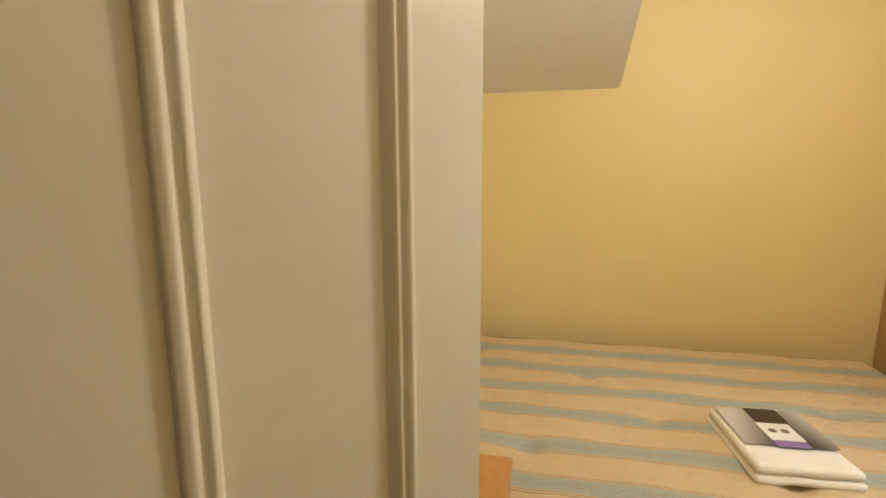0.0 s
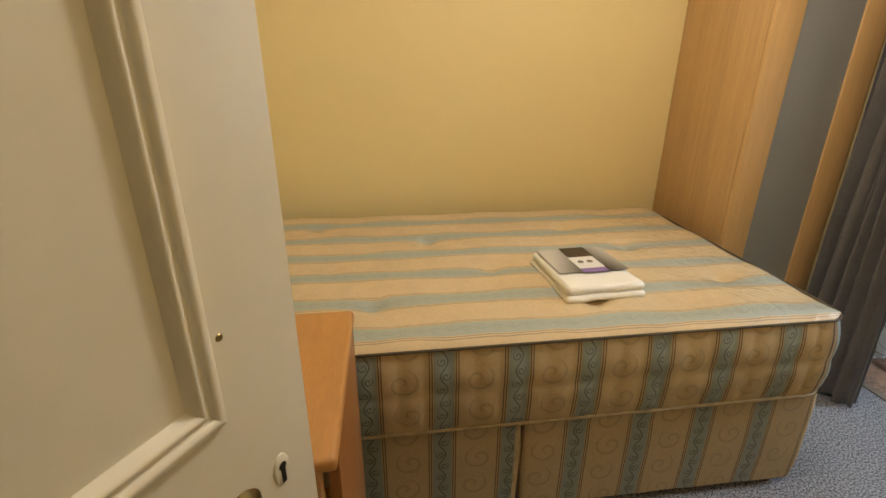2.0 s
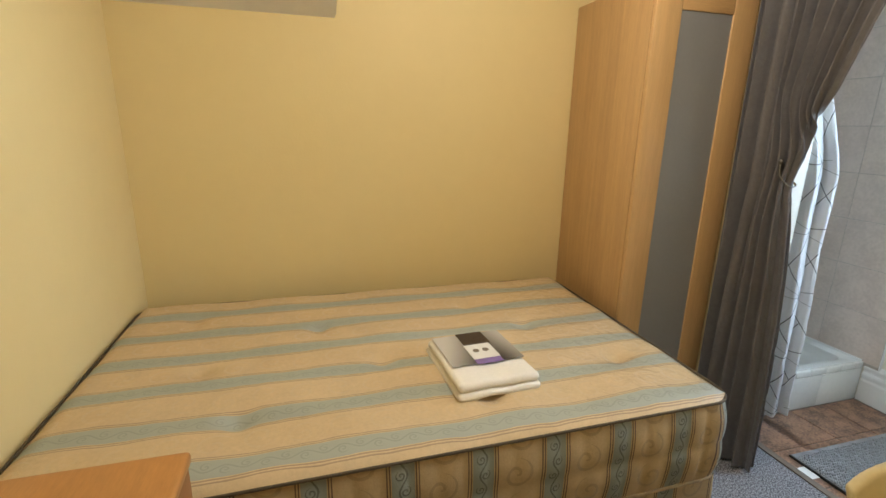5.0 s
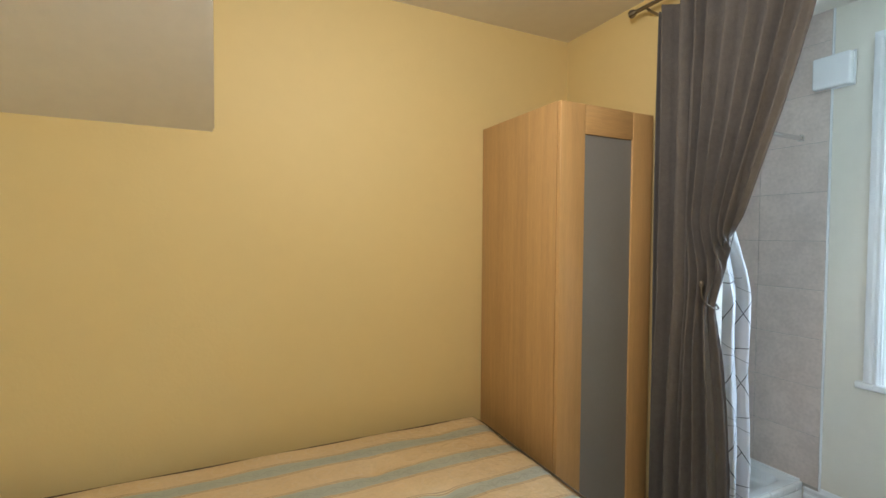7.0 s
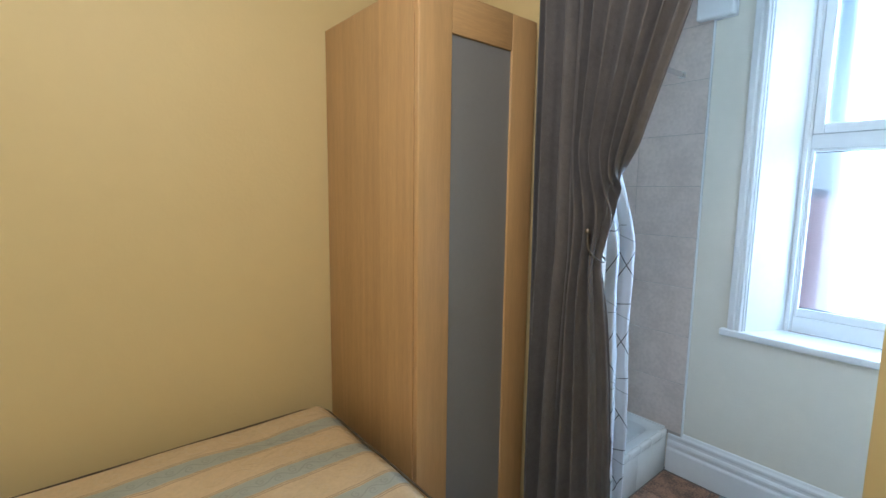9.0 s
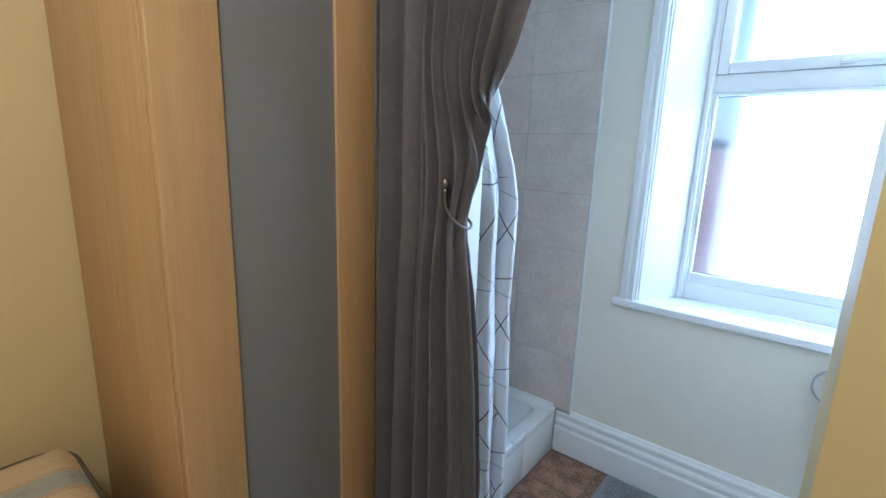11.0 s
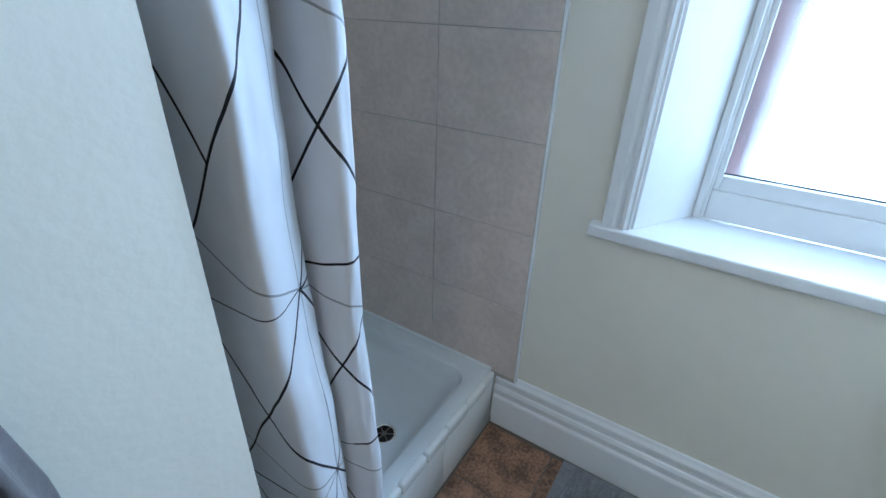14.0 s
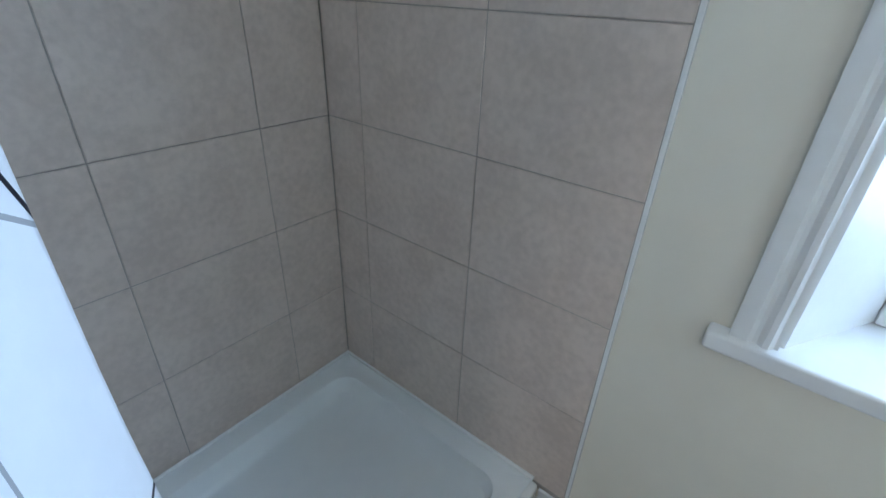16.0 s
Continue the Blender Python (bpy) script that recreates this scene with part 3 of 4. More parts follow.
def wardrobe():
    x0, x1, yf, yb, h = 1.720, 2.214, 1.795, NORTH - 0.004, 2.03
    w = thing("wardrobe", ((x0 + x1) / 2, (yf + yb) / 2, 0), "tall beech-effect wardrobe with frosted grey glass door", "wardrobe")
    part("side_panel", boxes([(x0, x0 + 0.018, yf + 0.022, yb, 0, h)], 0.0015), BEECH, w)
    part("side_panel", boxes([(x1 - 0.018, x1, yf + 0.022, yb, 0, h)], 0.0015), BEECH, w)
    part("top_panel", boxes([(x0 + 0.018, x1 - 0.018, yf + 0.024, yb, h - 0.02, h - 0.002)]), BEECH, w)
    part("back_panel", boxes([(x0 + 0.018, x1 - 0.018, yb - 0.006, yb - 0.002, 0.06, h - 0.02)]), BEECH, w)
    part("plinth", boxes([(x0 + 0.018, x1 - 0.018, yf + 0.05, yf + 0.066, 0, 0.06)]), BEECH, w)
    gx0, gx1, gz0, gz1, z0, z1 = 1.842, 2.096, 0.16, 1.915, 0.03, h - 0.002
    door = part("door", boxes([(x0 + 0.002, gx0, yf, yf + 0.019, z0, z1), (gx1, x1 - 0.001, yf, yf + 0.019, z0, z1)], 0.0028, 3), BEECH_Z, w, "beech-effect framed door")
    for a, b in ((gz1, z1), (z0, gz0)):
        part("rail", boxes([(gx0 + 0.0005, gx1 - 0.0005, yf + 0.0006, yf + 0.0186, a, b)], 0.001), BEECH_X, door)
    part("glass_panel", boxes([(gx0, gx1, yf + 0.008, yf + 0.012, gz0, gz1)]), SMOKED, door, "frosted grey glass panel")


BEECH_Z = material("beech_laminate_upright", (0.64, 0.405, 0.18), 0.36, 0.07, 9, 0.03, 50, stretch=(5, 5, 0.3))
BEECH_X = material("beech_laminate_across", (0.62, 0.39, 0.172), 0.42, 0.1, 9, 0.04, 50, stretch=(0.35, 6, 6))
wardrobe()


def side_table():
    """Narrow pine table between the door and the bed."""
    t = thing("side_table", (-0.04, 0.8, 0), "orange pine side table beside the bed behind the door", "table")
    x0, x1, y0, y1, z = -0.24, 0.167, 0.575, 1.03, 0.835
    bm = boxes([(x0, x1, y0, y1, z - 0.026, z)], 0.009, 3)
    part("tabletop", bm, PINE, t)
    # side panels: darkened colour stands for the shade below the top
    part("side_panel", boxes([(x1 - 0.022, x1 - 0.003, y0 + 0.045, y1 - 0.02, 0.02, z - 0.026)], 0.002), SHADEPINE, t)
    part("side_panel", boxes([(x0 + 0.003, x0 + 0.022, y0 + 0.045, y1 - 0.02, 0.02, z - 0.026)], 0.002), SHADEPINE, t)
    for x in (x0 + 0.03, x1 - 0.07):
        part("leg", boxes([(x, x + 0.04, y0 + 0.02, y0 + 0.05, 0.0, z - 0.026)], 0.003), PINE_Z, t)
    part("foot_rail", boxes([(x1 - 0.035, x1 + 0.004, y0 + 0.015, y1 - 0.02, 0.0, 0.03)], 0.004), PINE, t)
    part("shelf", boxes([(x0 + 0.022, x1 - 0.022, y0 + 0.05, y1 - 0.03, 0.30, 0.32)]), PINE, t)


PINE_Z = material("orange_pine_upright", (0.50, 0.25, 0.08), 0.4, 0.1, 7, 0.05, 50, stretch=(5, 5, 0.6))
side_table()


def panelled_door():
    """The bedroom door, half open into the room; built flat along x from its hinge, then turned."""
    wid, h, th = 0.762, 2.02, 0.038
    hinge = Vector((-0.230, -0.155, 0.006))
    door = new("door_1")
    door.matrix_world = Matrix.Translation(hinge) @ Matrix.Rotation(radians(60), 4, "Z")
    bpy.context.view_layer.update()
    tagged(door, "cream gloss panelled bedroom door standing half open", "door", kind="structure")

    def leaf(name, bm, mat, label="", smooth=True):
        ob = finish(name, bm, mat, smooth)
        ob.parent = door
        return tagged(ob, label)

    # stiles and rails round four sunk panels; y from 0 (room side) to th
    s, mid = 0.108, (0.3165, 0.4455)
    zs = [0.0, 0.21, 0.83, 1.052, h - 0.115, h]
    solid = [(0, s, 0, th, 0, h), (wid - s, wid, 0, th, 0, h)]
    solid += [(s, wid - s, 0, th, zs[0], zs[1]), (s, wid - s, 0, th, zs[2], zs[3]), (s, wid - s, 0, th, zs[4], zs[5])]
    solid += [(mid[0], mid[1], 0, th, zs[1], zs[2]), (mid[0], mid[1], 0, th, zs[3], zs[4])]
    leaf("frame", boxes(solid), GLOSS, smooth=False)
    knots = [(-0.001, 0.001), (0.000, -0.0045), (0.003, -0.0062), (0.007, -0.0066), (0.0105, -0.0045), (0.0125, -0.0012), (0.0150, -0.0010), (0.0175, -0.0038), (0.0205, -0.0042), (0.0235, -0.0018), (0.0262, 0.0030), (0.0290, 0.0072)]
    prof = []
    for k in range(len(knots) - 1):
        p0, p1, p2, p3 = (Vector(knots[min(max(k + d, 0), len(knots) - 1)]) for d in (-1, 0, 1, 2))
        for f in (0.0, 0.25, 0.5, 0.75):
            prof.append(tuple(0.5 * (2 * p1 + (p2 - p0) * f + (2 * p0 - 5 * p1 + 4 * p2 - p3) * f * f + (3 * p1 - p0 - 3 * p2 + p3) * f ** 3)))
    prof.append(knots[-1])
    for x0, x1 in ((s, mid[0]), (mid[1], wid - s)):
        for z0, z1 in ((zs[1], zs[2]), (zs[3], zs[4])):
            leaf("panel", boxes([(x0, x1, 0.007, th - 0.007, z0, z1)]), GLOSS, smooth=False)
            for face in (0, 1):
                bm = bmesh.new()
                rings = []
                for d, y in prof:
                    yy = y if face == 0 else th - y
                    rings.append([bm.verts.new(p) for p in ((x0 + d, yy, z0 + d), (x1 - d, yy, z0 + d), (x1 - d, yy, z1 - d), (x0 + d, yy, z1 - d))])
                for r0, r1 in zip(rings, rings[1:]):
                    for k in range(4):
                        bm.faces.new((r0[k], r0[(k + 1) % 4], r1[(k + 1) % 4], r1[k]))
                leaf("moulding", bm, GLOSS, smooth=False)
    for face in (0, 1):
        out = -1 if face == 0 else 1
        m = Matrix.Translation((wid - 0.110, 0 if face == 0 else th, 0.936)) @ Matrix.Rotation(radians(90 if out < 0 else -90), 4, "X")
        bm = bmesh.new()
        lathe(bm, [(0.023, -0.001), (0.025, 0.003), (0.020, 0.008), (0.010, 0.011), (0.008, 0.024)], m)
        rose = leaf("knob_rose", bm, BRASS, "tarnished brass rose")
        bm = bmesh.new()
        lathe(bm, [(0.008, 0.022), (0.012, 0.027), (0.021, 0.034), (0.026, 0.043), (0.025, 0.051), (0.018, 0.057), (0.005, 0.060)], m)
        leaf("knob", bm, BRASS, "worn oval brass door knob")
        e = Matrix.Translation((wid - 0.051, 0 if face == 0 else th, 0.938)) @ Matrix.Rotation(radians(90 if out < 0 else -90), 4, "X") @ Matrix.Diagonal((0.7, 1.25, 1, 1))
        bm = bmesh.new()
        lathe(bm, [(0.017, -0.001), (0.017, 0.001), (0.015, 0.0025)], e)
        leaf("escutcheon", bm, GLOSS, "painted-over keyhole plate")
        k = Matrix.Translation((wid - 0.051, -0.0028 if face == 0 else th + 0.0028, 0.938))
        bm = bmesh.new()
        lathe(bm, [(0.0052, -0.0005), (0.0052, 0.0005)], k @ Matrix.Translation((0, 0, 0.006)) @ Matrix.Rotation(radians(90), 4, "X"), 12)
        box(bm, wid - 0.054, wid - 0.048, k.translation.y - 0.0005, k.translation.y + 0.0005, 0.921, 0.943)
        leaf("keyhole", bm, DARK, smooth=False)
    bm = bmesh.new()
    lathe(bm, [(0.0045, -0.0006), (0.003, 0.0012)], Matrix.Translation((wid - 0.096, 0, 1.134)) @ Matrix.Rotation(radians(90), 4, "X"), 10)
    leaf("filled_hole", bm, BRASS, "small brown nail mark")


panelled_door()
bm = boxes([(-0.272, -0.237, SOUTH - T - 0.01, SOUTH + 0.004, 0, 2.05), (0.54, 0.575, SOUTH - T - 0.01, SOUTH + 0.004, 0, 2.05), (-0.237, 0.54, SOUTH - T - 0.01, SOUTH + 0.004, 2.03, 2.05)])
structure("door_frame", bm, GLOSS, "cream gloss door lining", "door frame")


def dining_chair():
    c = thing("dining_chair", (1.52, 0.35, 0), "ivory wooden chair with black metal frame", "chair")
    bm = bmesh.new()
    box(bm, 1.385, 1.735, -0.011, 0.011, 0.634, 0.80, 0.010, 3)
    bmesh.ops.subdivide_edges(bm, edges=[e for e in bm.edges if e.calc_length() > 0.2], cuts=10, use_grid_fill=True)
    for v in bm.verts:
        q = (v.co.x - 1.56) / 0.175
        v.co.y += 0.593 + 0.35 * (v.co.z - 0.634) + 0.028 * (1 - q * q)
        if v.co.z < 0.70:
            v.co.z += 0.035 * (1 - q * q)
    part("backrest", bm, IVORY, c, "curved ivory wooden backrest")
    part("seat", boxes([(1.285, 1.72, 0.09, 0.50, 0.432, 0.462)], 0.014, 3), IVORY, c, "ivory wooden seat")
    for x in (1.412, 1.708):
        bm = bmesh.new()
        tube(bm, [(x, 0.612, 0.74), (x, 0.585, 0.64), (x, 0.535, 0.47), (x, 0.50, 0.32), (x, 0.53, 0.0)], 0.016, 10)
        part("leg", bm, BLACK, c, "black steel back leg")
        bm = bmesh.new()
        tube(bm, [(x, 0.16, 0.432), (x, 0.13, 0.0)], 0.014, 10)
        part("leg", bm, BLACK, c, "black steel front leg")
    for y in (0.16, 0.47):
        bm = bmesh.new()
        tube(bm, [(1.412, y, 0.42), (1.708, y, 0.42)], 0.011, 10)
        part("seat_bar", bm, BLACK, c)


dining_chair()


def door_curtain():
    c = thing("door_curtain", (2.13, 1.55, 0.02), "dark grey velvet curtain tied back on a metal hook", "curtain")
    zt, ztie, zb = 2.43, 1.275, 0.015
    levels = (0.0, 0.40, 0.70, 0.92, 1.12, 1.275, 1.40, 1.55, 1.70, 1.945, 2.20, 2.45)
    free_edge = (1.435, 1.445, 1.458, 1.474, 1.496, 1.516, 1.462, 1.408, 1.360, 1.277, 1.205, 1.148)
    split_line = (1.640, 1.635, 1.630, 1.622, 1.612, 1.600, 1.602, 1.603, 1.602, 1.600, 1.600, 1.600)

    def smooth(z, row):
        return sum(w * float(np.interp(z + d, levels, row)) for d, w in ((-0.05, 0.25), (0.0, 0.5), (0.05, 0.25)))

    def bunch(b, z, split, right):
        """The gathered part: flat below the rod, wrapped round the wall's corner from the hook down."""
        w = min(1, max(0, (z - ztie) / 0.34))
        w = w * w * (3 - 2 * w)
        tx, ty = 2.268 + 0.026 * min(1, abs(z - ztie) / 0.25), 1.598
        mx, my = 2 * 2.198 - 0.5 * (2.178 + tx), 2 * (right + 0.012) - 0.5 * (split + ty)
        ax = (1 - b) ** 2 * 2.178 + 2 * b * (1 - b) * mx + b * b * tx
        ay = (1 - b) ** 2 * split + 2 * b * (1 - b) * my + b * b * ty
        return Vector((ax + (2.178 - ax) * w, ay + (split + (right - split) * b - ay) * w))

    def place(s, t):
        z = zt + (zb - zt) * t
        left, split, right = 1.752, smooth(z, split_line), smooth(z, free_edge)
        b = max(0, (s - 0.32) / 0.68)
        dz = z - ztie
        pinch = math.exp(-(dz / (0.15 if dz > 0 else 0.12)) ** 2) * min(1, b / 0.15)
        if s < 0.32:
            # the part that hangs straight, in broad folds
            g = s / 0.32
            p, side = Vector((2.178, left + (split - left) * g)), Vector((1, 0))
            phase = 2 * math.pi * 2.0 * g + 0.9 * noise.noise((g * 2, t * 1.5, 8))
            amp = 0.036 + 0.010 * noise.noise((s * 8, t * 1.6, 3))
            lean = 0.016 * min(1, 5 * g, 5 * (1 - g))
        else:
            # pleats that all run together at the hook
            p = bunch(b, z, split, right)
            run = (bunch(min(1, b + 0.02), z, split, right) - bunch(max(0, b - 0.02), z, split, right)).normalized()
            side = Vector((-run.y, run.x))
            if b < 0.12:
                side = side.lerp(Vector((1, 0)), 1 - b / 0.12).normalized()
            phase = 2 * math.pi * (2.0 + 7.2 * b + 0.35 * math.sin(7 * b)) + 0.8 * noise.noise((b * 4, t * 1.3, 6)) * (1 - pinch)
            amp = (0.026 + 0.010 * noise.noise((b * 7, t * 1.6, 3))) * (1 - 0.42 * pinch) * min(1, 0.08 + 5 * (1 - b))
            lean = 0.012 * (1 - 0.85 * pinch) * min(1, 6 * b, 8 * (1 - b))
        wave = math.sin(phase)
        p = p + side * (amp * math.copysign(abs(wave) ** 0.85, wave)) + Vector((-side.y, side.x)) * (lean * math.cos(phase + 0.9))
        x = p.x + 0.0012 * noise.noise((s * 50, t * 30, 5))
        y = min(p.y, 1.621) if x > 2.229 else p.y
        return (min(x, 2.229) if y > 1.622 else x, y, z), (s * 1.3, z)

    sheet(150, 420, place, "drape", VELVET, c, thick=0.003)
    rail = thing("curtain_rod", (2.135, 1.5, 2.46), "thin dark metal curtain rod above the opening", "curtain rod")
    bm = bmesh.new()
    tube(bm, [(2.165, 1.86, 2.47), (2.165, 0.75, 2.47)], 0.009, 12)
    part("rod", bm, STEEL, rail)
    bm = bmesh.new()
    lathe(bm, [(0.009, 0), (0.016, 0.012), (0.017, 0.025), (0.006, 0.036)], Matrix.Translation((2.165, 1.855, 2.47)) @ Matrix.Rotation(radians(-90), 4, "X"), 14)
    part("finial", bm, STEEL, rail)
    for y in (1.80, 0.80):
        bm = bmesh.new()
        tube(bm, [(2.165, y, 2.462), (2.19, y, 2.455), (2.234, y, 2.45)], 0.006, 8)
        part("bracket", bm, STEEL, rail)
    hook = thing("tieback_hook", (2.23, 1.64, 1.35), "dark metal curtain tieback hook with ball end", "curtain hook")
    bm = bmesh.new()
    pts = [(2.158, 1.527, 1.336), (2.158, 1.526, 1.318), (2.159, 1.522, 1.298), (2.165, 1.513, 1.280), (2.177, 1.502, 1.266), (2.190, 1.496, 1.259), (2.205, 1.495, 1.257), (2.220, 1.500, 1.259), (2.233, 1.511, 1.264), (2.243, 1.528, 1.271), (2.250, 1.552, 1.280), (2.255, 1.580, 1.289), (2.257, 1.604, 1.295)]
    tube(bm, pts, 0.0030, 10)
    part("hook_bar", bm, STEEL, hook)
    bm = bmesh.new()
    lathe(bm, [(0.0030, -0.016), (0.0048, -0.014), (0.0034, -0.011), (0.0068, -0.008), (0.0090, 0), (0.0072, 0.007), (0.003, 0.011)], pose(2.158, 1.527, 1.351), 16)
    part("ball_end", bm, STEEL, hook)
    bm = bmesh.new()
    tube(bm, [(2.257, 1.604, 1.295), (2.258, 1.614, 1.296), (2.258, 1.627, 1.296)], 0.0030, 8)
    part("stem", bm, STEEL, hook)


door_curtain()


def assumed_ceiling_light():
    """An assumed bare pendant, never in view, added in the room's middle for the bedroom light."""
    x, y = 1.02, 0.98
    p = thing("assumed_pendant", (x, y, 2.2), "assumed plain white pendant lamp holder, out of sight at ceiling", "pendant light")
    bm = bmesh.new()
    lathe(bm, [(0.045, 0), (0.048, -0.012), (0.02, -0.03), (0.008, -0.034)], pose(x, y, CEIL), 20)
    part("ceiling_rose", bm, PVC, p)
    bm = bmesh.new()
    tube(bm, [(x, y, CEIL - 0.03), (x, y, 2.40)], 0.003, 8)
    part("flex", bm, PVC, p)
    bm = bmesh.new()
    lathe(bm, [(0.012, 2.40), (0.018, 2.395), (0.018, 2.375), (0.013, 2.37)], pose(x, y, 0), 14)
    part("lamp_holder", bm, PVC, p)


assumed_ceiling_light()
bm = bmesh.new()
SKIRT = [(0, 0), (0.020, 0), (0.020, 0.118), (0.018, 0.124), (0.013, 0.130), (0.013, 0.138), (0.017, 0.146), (0.018, 0.158), (0.014, 0.168), (0.010, 0.172), (0.010, 0.184), (0.014, 0.192), (0.014, 0.202), (0.008, 0.212), (0.004, 0.222), (0, 0.225)]
sweep(bm, SKIRT, ((WIN, 1.748, 0), (-1, 0, 0), (0, 0, 1)), ((WIN, BS, 0), (-1, 0, 0), (0, 0, 1)))
structure("baseboard", bm, WHITE, "tall white gloss moulded skirting board", "skirting board")

# ---- bathroom things ----


def window():
    w = new("window_1")
    w.location = (WIN + 0.2, 0.93, W_Z0)
    bpy.context.view_layer.update()
    tagged(w, "white window with frosted lower pane and deep sill", "window", kind="structure")
    fx0, fx1 = WIN + 0.185, WIN + 0.245
    sill = 0.832
    # lining of the reveal
    for y0, y1 in ((W_Y1, 1.335), (W_Y0, 0.492)):
        bm = bmesh.new()
        low, high = ([bm.verts.new(p) for p in ((WIN, y0, z), (fx0, y0, z), (fx0, y1, z), (WIN, y0 + (y1 - y0) * 0.06, z))] for z in (sill, W_Z1))
        bm.faces.new(low), bm.faces.new(high)
        for k in range(4):
            bm.faces.new((low[k], low[(k + 1) % 4], high[(k + 1) % 4], high[k]))
        part("reveal_lining", bm, WHITE, w, smooth=False)
    part("reveal_head", boxes([(WIN, fx0, 0.5, 1.35, W_Z1 - 0.012, W_Z1)]), WHITE, w, smooth=False)
    part("reveal_bead", boxes([(fx0 - 0.014, fx0, 1.320, 1.338, sill, W_Z1 - 0.012), (fx0 - 0.014, fx0, 0.488, 0.505, sill, W_Z1 - 0.012)], 0.004), WHITE, w)
    a, b = 0.462, 1.357
    f = 0.045
    part("window_frame", boxes([(fx0, fx1, b - f, b, sill, W_Z1 - 0.012), (fx0, fx1, a, a + f, sill, W_Z1 - 0.012), (fx0, fx1, a + f, b - f, sill, sill + 0.075), (fx0, fx1, a + f, b - f, 1.672, 1.735), (fx0, fx1, a + f, b - f, W_Z1 - 0.06, W_Z1 - 0.012)], 0.004), PVC, w)
    # beads round the lower pane
    part("glazing_bead", boxes([(fx0 + 0.006, fx0 + 0.03, b - f - 0.014, b - f, 0.907, 1.672), (fx0 + 0.006, fx0 + 0.03, a + f, a + f + 0.014, 0.907, 1.672), (fx0 + 0.006, fx0 + 0.03, a + f + 0.014, b - f - 0.014, 0.907, 0.945), (fx0 + 0.006, fx0 + 0.03, a + f + 0.014, b - f - 0.014, 1.658, 1.672)], 0.003), PVC, w)
    part("seal", boxes([(fx0 + 0.026, fx0 + 0.032, a + f + 0.012, b - f - 0.012, 0.943, 0.948), (fx0 + 0.026, fx0 + 0.032, a + f + 0.012, b - f - 0.012, 1.655, 1.660)]), BLACK, w, smooth=False)
    low = part("pane", boxes([(fx0 + 0.028, fx0 + 0.034, a + f + 0.002, b - f - 0.002, 0.91, 1.67)]), FROSTED, w, "frosted lower pane", smooth=False)
    # opening upper light
    c0, c1 = fx0 - 0.008, fx1 - 0.004
    z0, z1 = 1.737, W_Z1 - 0.062
    g = 0.042
    vent = part("casement", boxes([(c0, c1, b - f - g, b - f - 0.002, z0, z1), (c0, c1, a + f + 0.002, a + f + g, z0, z1), (c0, c1, a + f + g, b - f - g, z0, z0 + g), (c0, c1, a + f + g, b - f - g, z1 - g, z1)], 0.005), PVC, w)
    up = part("pane", boxes([(fx0 + 0.028, fx0 + 0.034, a + f + g - 0.006, b - f - g + 0.006, z0 + g - 0.006, z1 - g + 0.006)]), FROSTED, w, "upper pane", smooth=False)
    low.visible_shadow = up.visible_shadow = False
    part("latch", boxes([(c0 - 0.028, c0, 0.905, 0.945, z0 + 0.006, z0 + 0.028), (c0 - 0.034, c0 - 0.020, 0.83, 0.945, z0 + 0.010, z0 + 0.022)], 0.004), PVC, w, "white casement latch")
    # sill board with a rounded nose
    bm = boxes([(WIN - 0.032, fx0, W_Y0 - 0.10, W_Y1 + 0.093, sill - 0.032, sill)], 0.006, 3)
    part("window_sill", bm, WHITE, w, "deep white painted sill board")
    # moulded architrave up the side and over the top
    prof = [(0, 0), (0.018, 0.0), (0.020, 0.006), (0.020, 0.024), (0.014, 0.030), (0.014, 0.036), (0.021, 0.044), (0.021, 0.052), (0.012, 0.058), (0.012, 0.064), (0, 0.064)]
    for y, way in ((W_Y1 + 0.064, -1), (W_Y0 - 0.064, 1)):
        bm = bmesh.new()
        sweep(bm, prof, ((WIN, y, sill), (-1, 0, 0), (0, way, 0)), ((WIN, y, W_Z1 + 0.064), (-1, 0, 0), (0, way, -way * 0 + (-1))))
        part("architrave", bm, WHITE, w, "white moulded architrave")
    bm = bmesh.new()
    sweep(bm, prof, ((WIN, W_Y1 + 0.064, W_Z1 + 0.064), (-1, 0, 0), (0, -1, -1)), ((WIN, W_Y0 - 0.064, W_Z1 + 0.064), (-1, 0, 0), (0, 1, -1)))
    part("architrave", bm, WHITE, w)


window()
TY = 1.751


